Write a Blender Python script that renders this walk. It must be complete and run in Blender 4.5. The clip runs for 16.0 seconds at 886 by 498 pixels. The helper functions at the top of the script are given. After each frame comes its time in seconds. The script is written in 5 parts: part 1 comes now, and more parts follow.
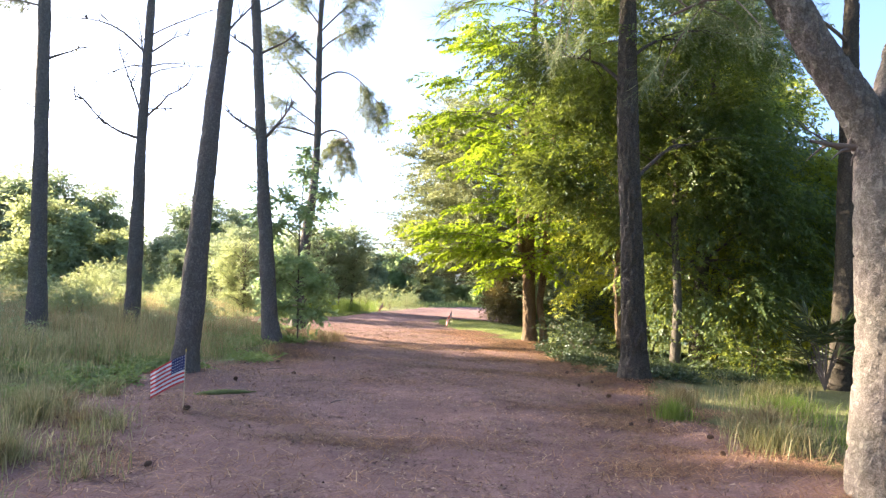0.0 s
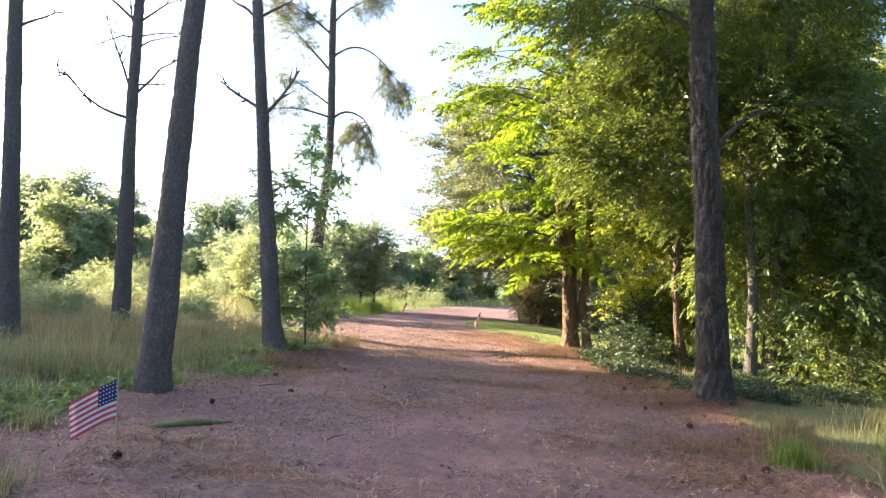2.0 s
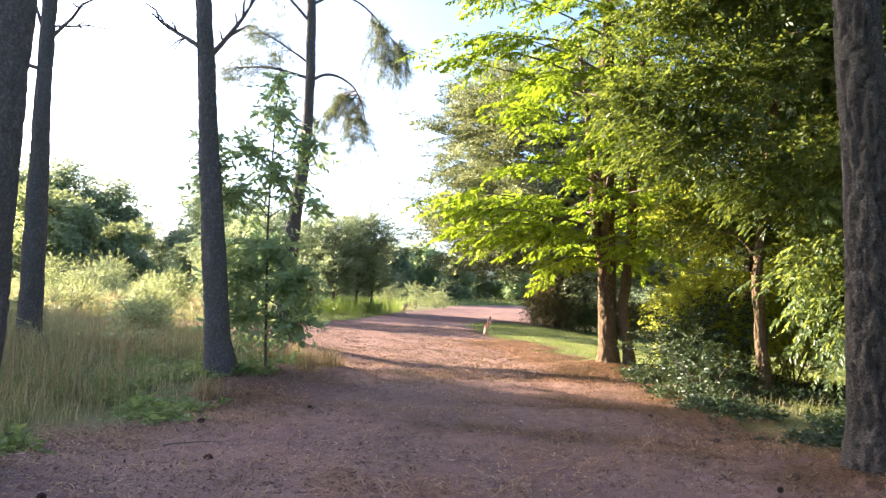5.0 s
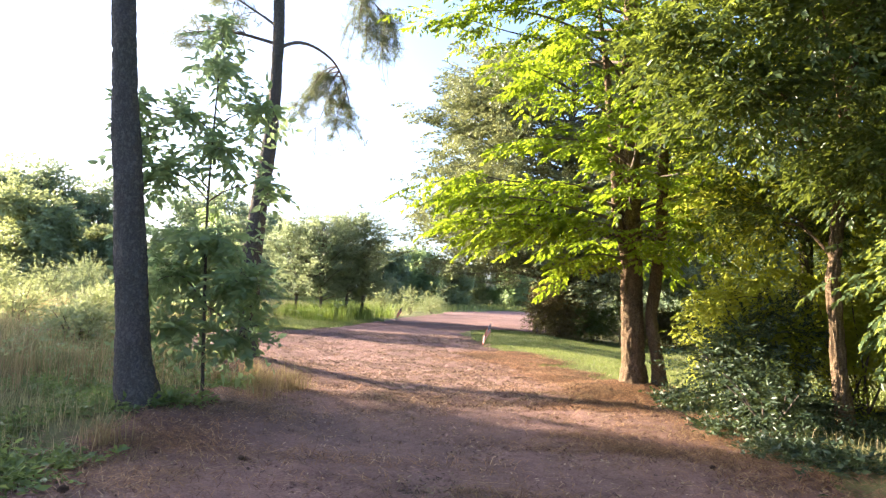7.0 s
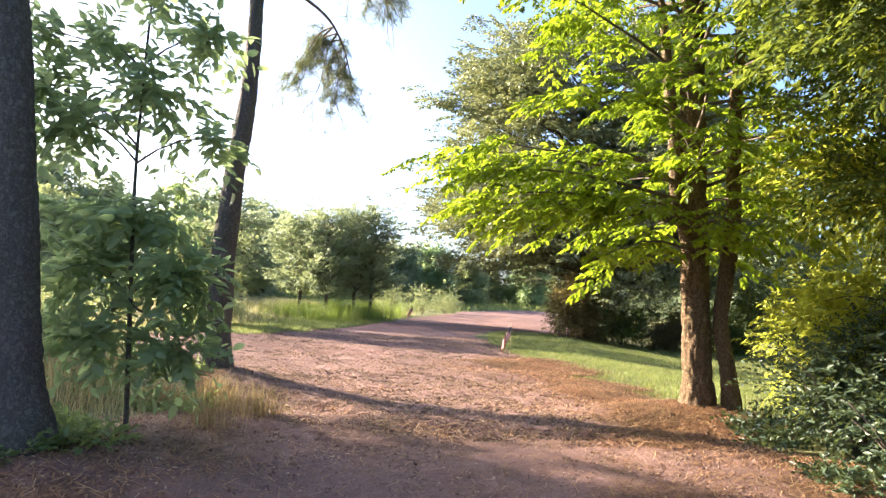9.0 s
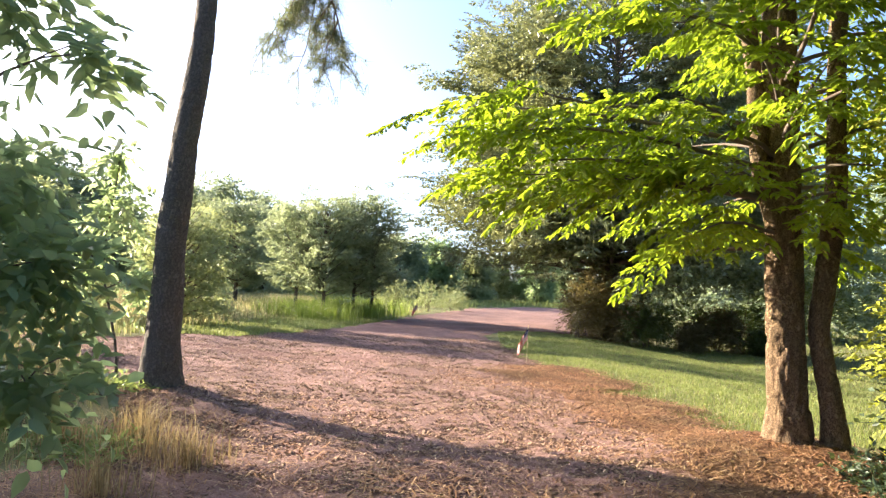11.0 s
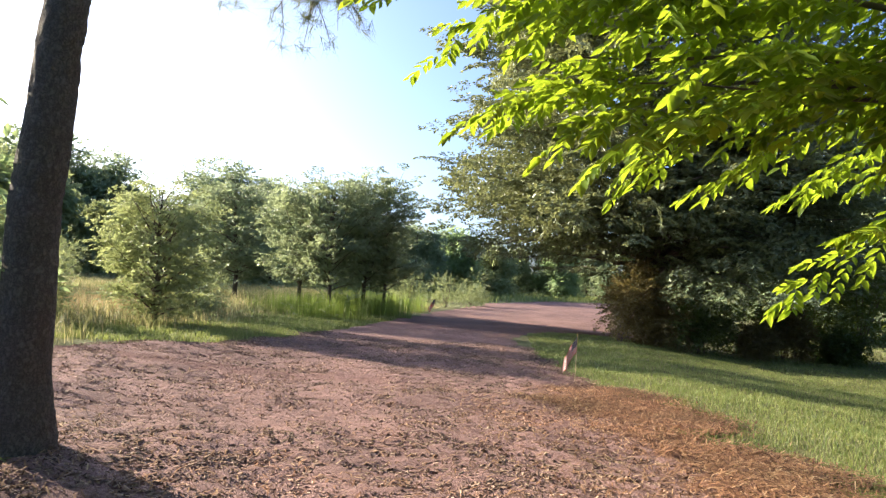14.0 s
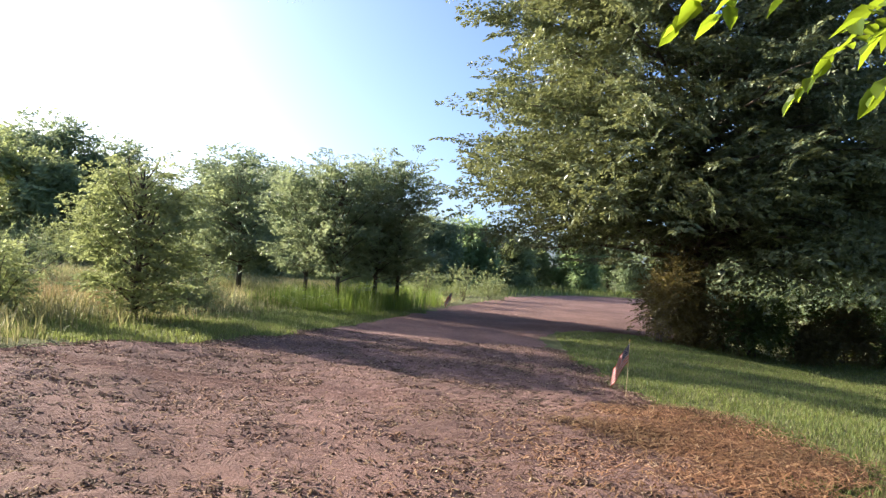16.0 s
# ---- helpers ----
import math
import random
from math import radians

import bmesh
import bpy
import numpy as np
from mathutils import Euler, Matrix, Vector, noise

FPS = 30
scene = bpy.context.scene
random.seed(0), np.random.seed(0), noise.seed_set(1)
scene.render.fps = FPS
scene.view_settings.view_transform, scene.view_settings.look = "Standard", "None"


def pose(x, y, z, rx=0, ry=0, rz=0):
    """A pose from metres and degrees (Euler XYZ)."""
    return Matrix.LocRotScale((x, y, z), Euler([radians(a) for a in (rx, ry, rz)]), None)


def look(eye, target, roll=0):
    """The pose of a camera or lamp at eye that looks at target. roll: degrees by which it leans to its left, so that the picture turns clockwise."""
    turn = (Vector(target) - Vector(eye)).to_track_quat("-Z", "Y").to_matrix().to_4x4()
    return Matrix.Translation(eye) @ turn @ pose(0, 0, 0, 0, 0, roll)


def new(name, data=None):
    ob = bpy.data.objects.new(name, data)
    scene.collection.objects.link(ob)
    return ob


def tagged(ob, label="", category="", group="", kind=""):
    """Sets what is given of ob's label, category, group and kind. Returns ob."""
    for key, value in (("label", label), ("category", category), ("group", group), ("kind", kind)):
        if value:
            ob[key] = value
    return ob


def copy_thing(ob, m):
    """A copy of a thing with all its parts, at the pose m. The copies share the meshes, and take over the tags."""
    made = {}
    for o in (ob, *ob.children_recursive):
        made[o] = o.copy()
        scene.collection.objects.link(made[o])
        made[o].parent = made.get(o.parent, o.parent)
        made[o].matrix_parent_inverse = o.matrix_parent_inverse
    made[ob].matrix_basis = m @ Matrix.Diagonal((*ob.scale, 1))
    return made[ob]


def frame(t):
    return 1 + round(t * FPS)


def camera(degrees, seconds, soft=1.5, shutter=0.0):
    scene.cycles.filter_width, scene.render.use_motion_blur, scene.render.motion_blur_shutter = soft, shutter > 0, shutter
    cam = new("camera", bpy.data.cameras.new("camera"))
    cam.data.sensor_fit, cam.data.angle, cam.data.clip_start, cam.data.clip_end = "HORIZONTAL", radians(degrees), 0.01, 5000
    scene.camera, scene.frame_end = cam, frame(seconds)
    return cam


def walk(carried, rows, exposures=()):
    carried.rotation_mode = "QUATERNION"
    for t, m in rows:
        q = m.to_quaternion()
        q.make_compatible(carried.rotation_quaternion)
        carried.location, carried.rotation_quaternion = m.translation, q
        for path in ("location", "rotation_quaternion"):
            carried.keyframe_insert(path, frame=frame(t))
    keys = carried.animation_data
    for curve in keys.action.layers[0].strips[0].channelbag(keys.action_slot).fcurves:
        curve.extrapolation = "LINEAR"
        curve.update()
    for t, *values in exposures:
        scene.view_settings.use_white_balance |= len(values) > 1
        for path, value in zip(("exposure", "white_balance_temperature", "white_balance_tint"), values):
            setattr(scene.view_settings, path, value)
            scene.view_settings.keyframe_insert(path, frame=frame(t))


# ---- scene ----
cam = camera(67.2, 16.0, soft=1.35)
METRES, EYE, TILT, LEAN, TURN = 16.9, 1.5, 0.0, 0.0, 0.0
ROWS = [
    (0.0, 0.0, 0.0, 0.0, -0.19, 3.83, -2.87),
    (0.5, -0.0008, 0.03, 0.0005, -0.27, 3.68, -2.81),
    (1.0, 0.0014, 0.0623, 0.0001, 0.32, 3.71, -2.77),
    (1.5, -0.0023, 0.0929, 0.0008, 0.93, 3.71, -2.82),
    (2.0, -0.0038, 0.1248, 0.0007, 2.03, 3.59, -2.82),
    (2.5, -0.0065, 0.1568, 0.0029, 2.52, 3.84, -2.82),
    (3.0, -0.0109, 0.1879, 0.0038, 2.67, 3.64, -2.97),
    (3.5, -0.0101, 0.2216, 0.005, 2.73, 3.52, -2.92),
    (4.0, -0.0134, 0.2536, 0.0055, 2.53, 3.34, -2.88),
    (6.5, -0.0126, 0.4187, 0.0051, 2.18, 3.64, -2.92),
    (7.0, -0.0121, 0.4505, 0.0051, 2.11, 3.81, -2.97),
    (7.5, -0.0144, 0.4837, 0.0055, 1.99, 3.88, -2.94),
    (8.0, -0.0118, 0.5173, 0.0055, 2.04, 3.99, -3.03),
    (8.5, -0.016, 0.5484, 0.006, 2.15, 3.92, -3.13),
    (9.0, -0.0171, 0.5785, 0.0037, 3.28, 3.66, -3.18),
    (11.5, -0.0293, 0.732, 0.0065, 4.19, 3.15, -3.23),
    (12.0, -0.0347, 0.7624, 0.0072, 4.71, 2.99, -3.38),
    (12.5, -0.0357, 0.7915, 0.0066, 4.64, 2.79, -3.42),
    (13.0, -0.037, 0.8213, 0.0076, 4.8, 2.57, -3.47),
    (13.5, -0.0426, 0.8483, 0.0089, 4.86, 2.43, -3.49),
    (14.0, -0.0441, 0.8786, 0.0097, 5.31, 2.46, -3.5),
    (14.5, -0.0499, 0.9074, 0.0089, 5.37, 2.34, -3.66),
    (15.0, -0.0503, 0.9362, 0.0081, 5.58, 2.27, -3.7),
    (15.5, -0.0548, 0.9651, 0.008, 6.46, 2.2, -3.83),
    (16.0, -0.0589, 0.9951, 0.0082, 6.69, 1.72, -3.93),
]
walk(cam, [(t, pose(0, 0, EYE, TILT, LEAN, TURN) @ pose(METRES * x, METRES * y, METRES * z, 90 + pitch, roll, yaw)) for t, x, y, z, yaw, pitch, roll in ROWS],
     exposures=[(0.0, 2.8, 6700, 12), (4.0, 2.68, 6600, 12), (9.0, 2.53, 6600, 11), (12.5, 2.17, 6600, 10), (14.0, 1.8, 6300, 9), (16.0, 1.48, 6100, 8)])

# ---- light: low sun ahead on one side, clear sky ----
SUN_AZ, SUN_EL = radians(-70), radians(18)     # azimuth from +y, positive to +x
SUN = Vector((math.sin(SUN_AZ) * math.cos(SUN_EL), math.cos(SUN_AZ) * math.cos(SUN_EL), math.sin(SUN_EL)))
world = bpy.data.worlds.new("sky")
scene.world = world
world.use_nodes = True
wn = world.node_tree.nodes
sky = wn.new("ShaderNodeTexSky")
sky.sky_type, sky.sun_disc = 'NISHITA', False
sky.sun_elevation, sky.sun_rotation = SUN_EL, SUN_AZ
sky.dust_density, sky.air_density, sky.ozone_density = 3.0, 0.6, 3.0
world.node_tree.links.new(sky.outputs[0], wn["Background"].inputs[0])
wn["Background"].inputs[1].default_value = 0.13
lamp = bpy.data.lights.new("sun", 'SUN')
lamp.energy, lamp.angle, lamp.color = 5.0, radians(0.6), (1.0, 0.86, 0.66)
new("sun", lamp).matrix_world = look(SUN * 200, (0, 0, 0))

# ---- materials ----
def material(name, rough=0.8):
    m = bpy.data.materials.new(name)
    m.use_nodes = True
    n, l = m.node_tree.nodes, m.node_tree.links
    b = n["Principled BSDF"]
    b.inputs["Roughness"].default_value = rough
    b.inputs["Specular IOR Level"].default_value = 0.25
    return m, n, l, b


def ramp(n, stops):
    r = n.new("ShaderNodeValToRGB")
    e = r.color_ramp.elements
    while len(e) < len(stops):
        e.new(0.5)
    for k, (p, c) in zip(e, stops):
        k.position, k.color = p, (*c, 1)
    return r


def noise_node(n, l, scale, detail=4, stretch=None, rough=0.6):
    tc = n.new("ShaderNodeTexCoord")
    t = n.new("ShaderNodeTexNoise")
    t.inputs["Scale"].default_value, t.inputs["Detail"].default_value, t.inputs["Roughness"].default_value = scale, detail, rough
    if stretch:
        mp = n.new("ShaderNodeMapping")
        mp.inputs["Scale"].default_value = stretch
        l.new(tc.outputs["Object"], mp.inputs[0])
        l.new(mp.outputs[0], t.inputs["Vector"])
    else:
        l.new(tc.outputs["Object"], t.inputs["Vector"])
    return t


def mix_rgb(n, l, a, b, fac, mode='MIX'):
    m = n.new("ShaderNodeMix")
    m.data_type, m.blend_type = 'RGBA', mode
    for i, v in ((6, a), (7, b)):
        if isinstance(v, tuple):
            m.inputs[i].default_value = (*v, 1)
        else:
            l.new(v, m.inputs[i])
    if isinstance(fac, float):
        m.inputs[0].default_value = fac
    else:
        l.new(fac, m.inputs[0])
    return m.outputs[2]


def bump(n, l, b, height, strength, distance):
    k = n.new("ShaderNodeBump")
    k.inputs["Strength"].default_value, k.inputs["Distance"].default_value = strength, distance
    l.new(height, k.inputs["Height"])
    l.new(k.outputs[0], b.inputs["Normal"])


def leaf_material(name, dark, light, through_col, share=0.45, rough=0.45):
    """Leaf: each leaf its own tint, with light shining through it."""
    m, n, l, b = material(name, rough)
    geo = n.new("ShaderNodeNewGeometry")
    r = ramp(n, [(0.0, dark), (0.7, light), (1.0, tuple(min(1, c * 1.35) for c in light))])
    l.new(geo.outputs["Random Per Island"], r.inputs[0])
    patch = noise_node(n, l, 0.9, 2)
    col = mix_rgb(n, l, r.outputs[0], (0.62, 0.7, 0.55), patch.outputs[0], 'MULTIPLY')
    l.new(col, b.inputs["Base Color"])
    b.inputs["Specular IOR Level"].default_value = 0.3
    tr = n.new("ShaderNodeBsdfTranslucent")
    tcol = mix_rgb(n, l, through_col, tuple(c * 0.55 for c in through_col), geo.outputs["Random Per Island"])
    l.new(tcol, tr.inputs[0])
    mx = n.new("ShaderNodeMixShader")
    mx.inputs[0].default_value = share
    l.new(b.outputs[0], mx.inputs[1])
    l.new(tr.outputs[0], mx.inputs[2])
    l.new(mx.outputs[0], n["Material Output"].inputs[0])
    return m


def bark_material(name, deep, plate, tint, scale=9.0):
    m, n, l, b = material(name, 0.92)
    tc = n.new("ShaderNodeTexCoord")
    mp = n.new("ShaderNodeMapping")
    mp.inputs["Scale"].default_value = (1, 1, 0.15)
    l.new(tc.outputs["Object"], mp.inputs[0])
    v = n.new("ShaderNodeTexVoronoi")
    v.feature = 'DISTANCE_TO_EDGE'
    v.inputs["Scale"].default_value = scale * 1.9
    warp = noise_node(n, l, 9, 5)
    add = mix_rgb(n, l, mp.outputs[0], warp.outputs[1], 0.28)
    l.new(add, v.inputs["Vector"])
    r = ramp(n, [(0.0, deep), (0.05, plate), (0.4, tint)])
    l.new(v.outputs[0], r.inputs[0])
    fine = noise_node(n, l, 45, 6, (1, 1, 0.35))
    big = noise_node(n, l, 1.6, 3)
    c = mix_rgb(n, l, r.outputs[0], (0.45, 0.42, 0.42), fine.outputs[0], 'MULTIPLY')
    c = mix_rgb(n, l, c, (0.6, 0.75, 0.55), big.outputs[0], 'MULTIPLY')
    l.new(c, b.inputs["Base Color"])
    h = n.new("ShaderNodeMath")
    h.operation = 'MULTIPLY_ADD'
    l.new(fine.outputs[0], h.inputs[0])
    h.inputs[1].default_value = 0.35
    l.new(r.outputs[0], h.inputs[2])
    bump(n, l, b, h.outputs[0], 1.0, 0.035)
    return m


def mixed_ground(name, cols, s1, s2, s3, strength, dist, rough=0.95):
    """Three scales of noise: broad patches, clods, grain."""
    m, n, l, b = material(name, rough)
    a, c, d = noise_node(n, l, s1, 3), noise_node(n, l, s2, 5), noise_node(n, l, s3, 6)
    r1 = ramp(n, [(0.3, cols[0]), (0.7, cols[1])])
    r2 = ramp(n, [(0.35, cols[2]), (0.7, cols[3])])
    l.new(c.outputs[0], r1.inputs[0])
    l.new(d.outputs[0], r2.inputs[0])
    k = mix_rgb(n, l, r1.outputs[0], r2.outputs[0], 0.5)
    ra = ramp(n, [(0.35, (0.7, 0.7, 0.7)), (0.65, (1, 1, 1))])
    l.new(a.outputs[0], ra.inputs[0])
    k = mix_rgb(n, l, k, ra.outputs[0], 1.0, 'MULTIPLY')
    l.new(k, b.inputs["Base Color"])
    h = n.new("ShaderNodeMath")
    h.operation = 'ADD'
    l.new(c.outputs[0], h.inputs[0])
    l.new(d.outputs[0], h.inputs[1])
    bump(n, l, b, h.outputs[0], strength, dist)
    return m


def island_material(name, stops, rough=0.85, translucent=0.0, trans_col=(0.3, 0.3, 0.1)):
    m, n, l, b = material(name, rough)
    geo = n.new("ShaderNodeNewGeometry")
    r = ramp(n, stops)
    l.new(geo.outputs["Random Per Island"], r.inputs[0])
    tone = ramp(n, [(0.35, (0.62, 0.66, 0.6)), (0.65, (1.1, 1.05, 1.0))])
    l.new(noise_node(n, l, 0.7, 4).outputs[0], tone.inputs[0])
    col = mix_rgb(n, l, r.outputs[0], tone.outputs[0], 1.0, 'MULTIPLY')
    l.new(col, b.inputs["Base Color"])
    if translucent:
        tr = n.new("ShaderNodeBsdfTranslucent")
        l.new(mix_rgb(n, l, col, trans_col, 0.55), tr.inputs[0])
        mx = n.new("ShaderNodeMixShader")
        mx.inputs[0].default_value = translucent
        l.new(b.outputs[0], mx.inputs[1])
        l.new(tr.outputs[0], mx.inputs[2])
        l.new(mx.outputs[0], n["Material Output"].inputs[0])
    return m


def plain(name, col, rough=0.7):
    m, n, l, b = material(name, rough)
    t = noise_node(n, l, 60, 3)
    l.new(mix_rgb(n, l, col, tuple(c * 0.75 for c in col), t.outputs[0]), b.inputs["Base Color"])
    return m


M_PINE_BARK = bark_material("pine_bark", (0.135, 0.108, 0.105), (0.2, 0.16, 0.155), (0.32, 0.258, 0.248), 11)
# pine bark darkened to stand in for shade on one trunk
M_SHADED_BARK = bark_material("shaded_pine_bark", (0.035, 0.028, 0.024), (0.08, 0.062, 0.052), (0.13, 0.1, 0.085), 11)
M_GREY_BARK = bark_material("grey_bark", (0.06, 0.05, 0.044), (0.17, 0.135, 0.12), (0.27, 0.22, 0.19), 15)
M_OAK_BARK = bark_material("furrowed_oak_bark", (0.03, 0.022, 0.019), (0.115, 0.088, 0.076), (0.2, 0.155, 0.135), 14)
M_BROWN_BARK = bark_material("brown_bark", (0.08, 0.048, 0.033), (0.25, 0.155, 0.105), (0.42, 0.27, 0.18), 13)
M_TWIG = plain("twig_bark", (0.154, 0.119, 0.098), 0.9)
M_NEEDLE = island_material("pine_needles", [(0, (0.085, 0.125, 0.06)), (0.7, (0.165, 0.205, 0.11)), (1, (0.32, 0.28, 0.165))], 0.5, 0.3, (0.38, 0.42, 0.18))
M_LEAF_LIME = leaf_material("lime_leaf", (0.06, 0.105, 0.016), (0.13, 0.19, 0.03), (0.48, 0.63, 0.035), 0.5)
M_LEAF_DARK = leaf_material("dark_leaf", (0.05, 0.08, 0.042), (0.115, 0.16, 0.08), (0.48, 0.56, 0.1), 0.42, 0.32)
M_LEAF_DEEP = leaf_material("deep_green_leaf", (0.04, 0.06, 0.026), (0.085, 0.12, 0.048), (0.3, 0.365, 0.05), 0.34, 0.36)
M_LEAF_OLIVE = leaf_material("olive_leaf", (0.1, 0.112, 0.068), (0.25, 0.275, 0.165), (0.4, 0.42, 0.16), 0.24, 0.36)
M_LEAF_GREY = leaf_material("grey_green_leaf", (0.14, 0.17, 0.1), (0.31, 0.35, 0.2), (0.54, 0.59, 0.24), 0.42)
M_LEAF_GROVE = leaf_material("grove_leaf", (0.13, 0.165, 0.12), (0.28, 0.335, 0.23), (0.5, 0.57, 0.29), 0.4, 0.4)
M_LEAF_FRESH = leaf_material("fresh_leaf", (0.07, 0.11, 0.045), (0.165, 0.225, 0.095), (0.43, 0.53, 0.15), 0.4)
M_LEAF_FAR = leaf_material("far_leaf", (0.11, 0.149, 0.099), (0.225, 0.285, 0.195), (0.48, 0.56, 0.29), 0.44)
M_LEAF_SAP = leaf_material("sapling_leaf", (0.14, 0.19, 0.105), (0.28, 0.36, 0.2), (0.55, 0.69, 0.3), 0.5)
# dark bluish-green leaf, its colour deepened further for shade in the undergrowth
M_LEAF_SHADED = leaf_material("shaded_shrub_leaf", (0.03, 0.048, 0.03), (0.068, 0.095, 0.058), (0.16, 0.21, 0.06), 0.2, 0.4)
M_LEAF_PALM = leaf_material("palmetto_leaf", (0.03, 0.045, 0.025), (0.06, 0.08, 0.04), (0.2, 0.24, 0.06), 0.2)
# leaf colour bright and yellow in place of sunlight on the thicket
M_LEAF_SUNLIT = leaf_material("sunlit_leaf", (0.18, 0.205, 0.045), (0.37, 0.39, 0.085), (0.74, 0.76, 0.1), 0.52)
M_LEAF_BRONZE = leaf_material("bronzed_leaf", (0.075, 0.06, 0.03), (0.18, 0.14, 0.07), (0.42, 0.33, 0.1), 0.3)
M_GROUND = mixed_ground("meadow_soil", ((0.13, 0.117, 0.052), (0.221, 0.234, 0.078), (0.104, 0.111, 0.0455), (0.26, 0.247, 0.104)), 0.25, 3.0, 40, 0.7, 0.05)
M_MULCH = mixed_ground("mulch", ((0.183, 0.101, 0.0873), (0.352, 0.208, 0.176), (0.141, 0.0739, 0.0648), (0.451, 0.276, 0.232)), 0.5, 7.0, 55, 1.0, 0.03)
M_CHIP = island_material("wood_chips", [(0, (0.13, 0.08, 0.065)), (0.4, (0.25, 0.155, 0.125)), (0.85, (0.4, 0.26, 0.19)), (1, (0.56, 0.4, 0.29))], 0.9)
M_STRAW = island_material("pine_straw", [(0, (0.09, 0.045, 0.03)), (0.45, (0.25, 0.125, 0.07)), (0.85, (0.43, 0.235, 0.125)), (1, (0.56, 0.38, 0.23))], 0.75)
M_LAWN = island_material("lawn_blades", [(0, (0.0862, 0.132, 0.0403)), (0.6, (0.18, 0.235, 0.083)), (1, (0.36, 0.34, 0.165))], 0.6, 0.36, (0.5, 0.55, 0.15))
M_MEADOW = island_material("meadow_blades", [(0, (0.096, 0.114, 0.054)), (0.4, (0.204, 0.216, 0.102)), (0.7, (0.384, 0.324, 0.18)), (1, (0.6, 0.468, 0.3))], 0.6, 0.4, (0.552, 0.528, 0.216))
M_DRY = island_material("dry_blades", [(0, (0.204, 0.143, 0.0816)), (0.6, (0.367, 0.275, 0.153)), (1, (0.51, 0.408, 0.255))], 0.7, 0.35, (0.51, 0.367, 0.163))
M_TUFT = island_material("bright_blades", [(0, (0.08, 0.135, 0.03)), (0.7, (0.18, 0.26, 0.055)), (1, (0.32, 0.33, 0.12))], 0.5, 0.42, (0.45, 0.58, 0.1))
M_MOSS = mixed_ground("moss", ((0.12, 0.14, 0.05), (0.24, 0.27, 0.09), (0.13, 0.15, 0.055), (0.34, 0.35, 0.14)), 2.0, 12.0, 90, 1.0, 0.01)
M_CONE = plain("pine_cone_scale", (0.11, 0.066, 0.045), 0.85)
M_STICK = plain("pale_wood", (0.55, 0.42, 0.27))
M_RED, M_WHITE, M_BLUE = plain("red_cloth", (0.62, 0.07, 0.07)), plain("white_cloth", (0.75, 0.73, 0.72)), plain("blue_cloth", (0.03, 0.035, 0.13))
M_GOLD = plain("gold_tip", (0.6, 0.42, 0.12), 0.4)

# ---- mesh tools ----
rng = np.random.default_rng(7)
UP = np.array((0.0, 0.0, 1.0))


def unit(a):
    return a / np.maximum(np.linalg.norm(a, axis=-1, keepdims=True), 1e-9)


def mesh_np(name, verts, faces, mat, smooth=False):
    """A mesh from an array of vertices and an array of faces with the same number of corners."""
    verts, faces = np.asarray(verts, np.float32).reshape(-1, 3), np.asarray(faces, np.int32)
    k = faces.shape[1]
    me = bpy.data.meshes.new(name)
    me.vertices.add(len(verts))
    me.vertices.foreach_set("co", verts.ravel())
    me.loops.add(faces.size)
    me.loops.foreach_set("vertex_index", faces.ravel())
    me.polygons.add(len(faces))
    me.polygons.foreach_set("loop_start", np.arange(len(faces), dtype=np.int32) * k)
    if smooth:
        me.polygons.foreach_set("use_smooth", np.ones(len(faces), bool))
    me.update(calc_edges=True)
    me.materials.append(mat)
    return me


def thing(name, at, label, category, group="", kind=""):
    ob = new(name)
    ob.location = at
    return tagged(ob, label, category, group, kind)


def part(name, me, parent, label=""):
    ob = new(name, me)
    ob.parent = parent
    if label:
        ob["label"] = label
    return ob


def smooth(a, b, x):
    t = np.clip((np.asarray(x, float) - a) / (b - a), 0, 1)
    return t * t * (3 - 2 * t)


# low mounds of roots and litter round the feet of the trees: x, y, height, spread
MOUNDS = [(2.52, 18.5, 0.15, 0.7), (-4.0, 19.2, 0.17, 0.8), (-3.55, 14.55, 0.13, 0.7), (-3.2, 15.3, 0.06, 0.6), (3.35, 11.3, 0.10, 0.6), (-3.72, 10.0, 0.06, 0.6), (-2.63, 7.1, 0.08, 0.7), (3.35, 5.0, 0.06, 0.7), (4.1, 15.0, 0.08, 0.7)]


def gz(x, y):
    """Height of the ground: a faint rise along the way, a raised meadow edge, a lawn that falls away."""
    x, y = np.asarray(x, float), np.asarray(y, float)
    z = 0.11 * smooth(0, 18, y) + 0.12 * smooth(-4.0, -7.0, x) * smooth(40, 24, y)
    z = z - 0.30 * smooth(2.0, 7.0, x) * smooth(19, 25, y) * smooth(60, 36, y)
    z = z + 0.05 * smooth(2.4, 3.4, x) * smooth(21, 18, y)
    for mx, my, mh, ms in MOUNDS:
        z = z + mh * np.exp(-((x - mx) ** 2 + (y - my) ** 2) / (2 * ms * ms))
    near = smooth(120, 40, np.hypot(x, y - 15))
    z = z + near * (0.018 * np.sin(1.3 * x + 0.7 * y) + 0.014 * np.sin(2.9 * y - 1.1 * x + 1) + 0.01 * np.sin(5.3 * x + 3.1 * y))
    return z


def on_ground(x, y, d=0.0):
    return (x, y, float(gz(x, y)) + d)


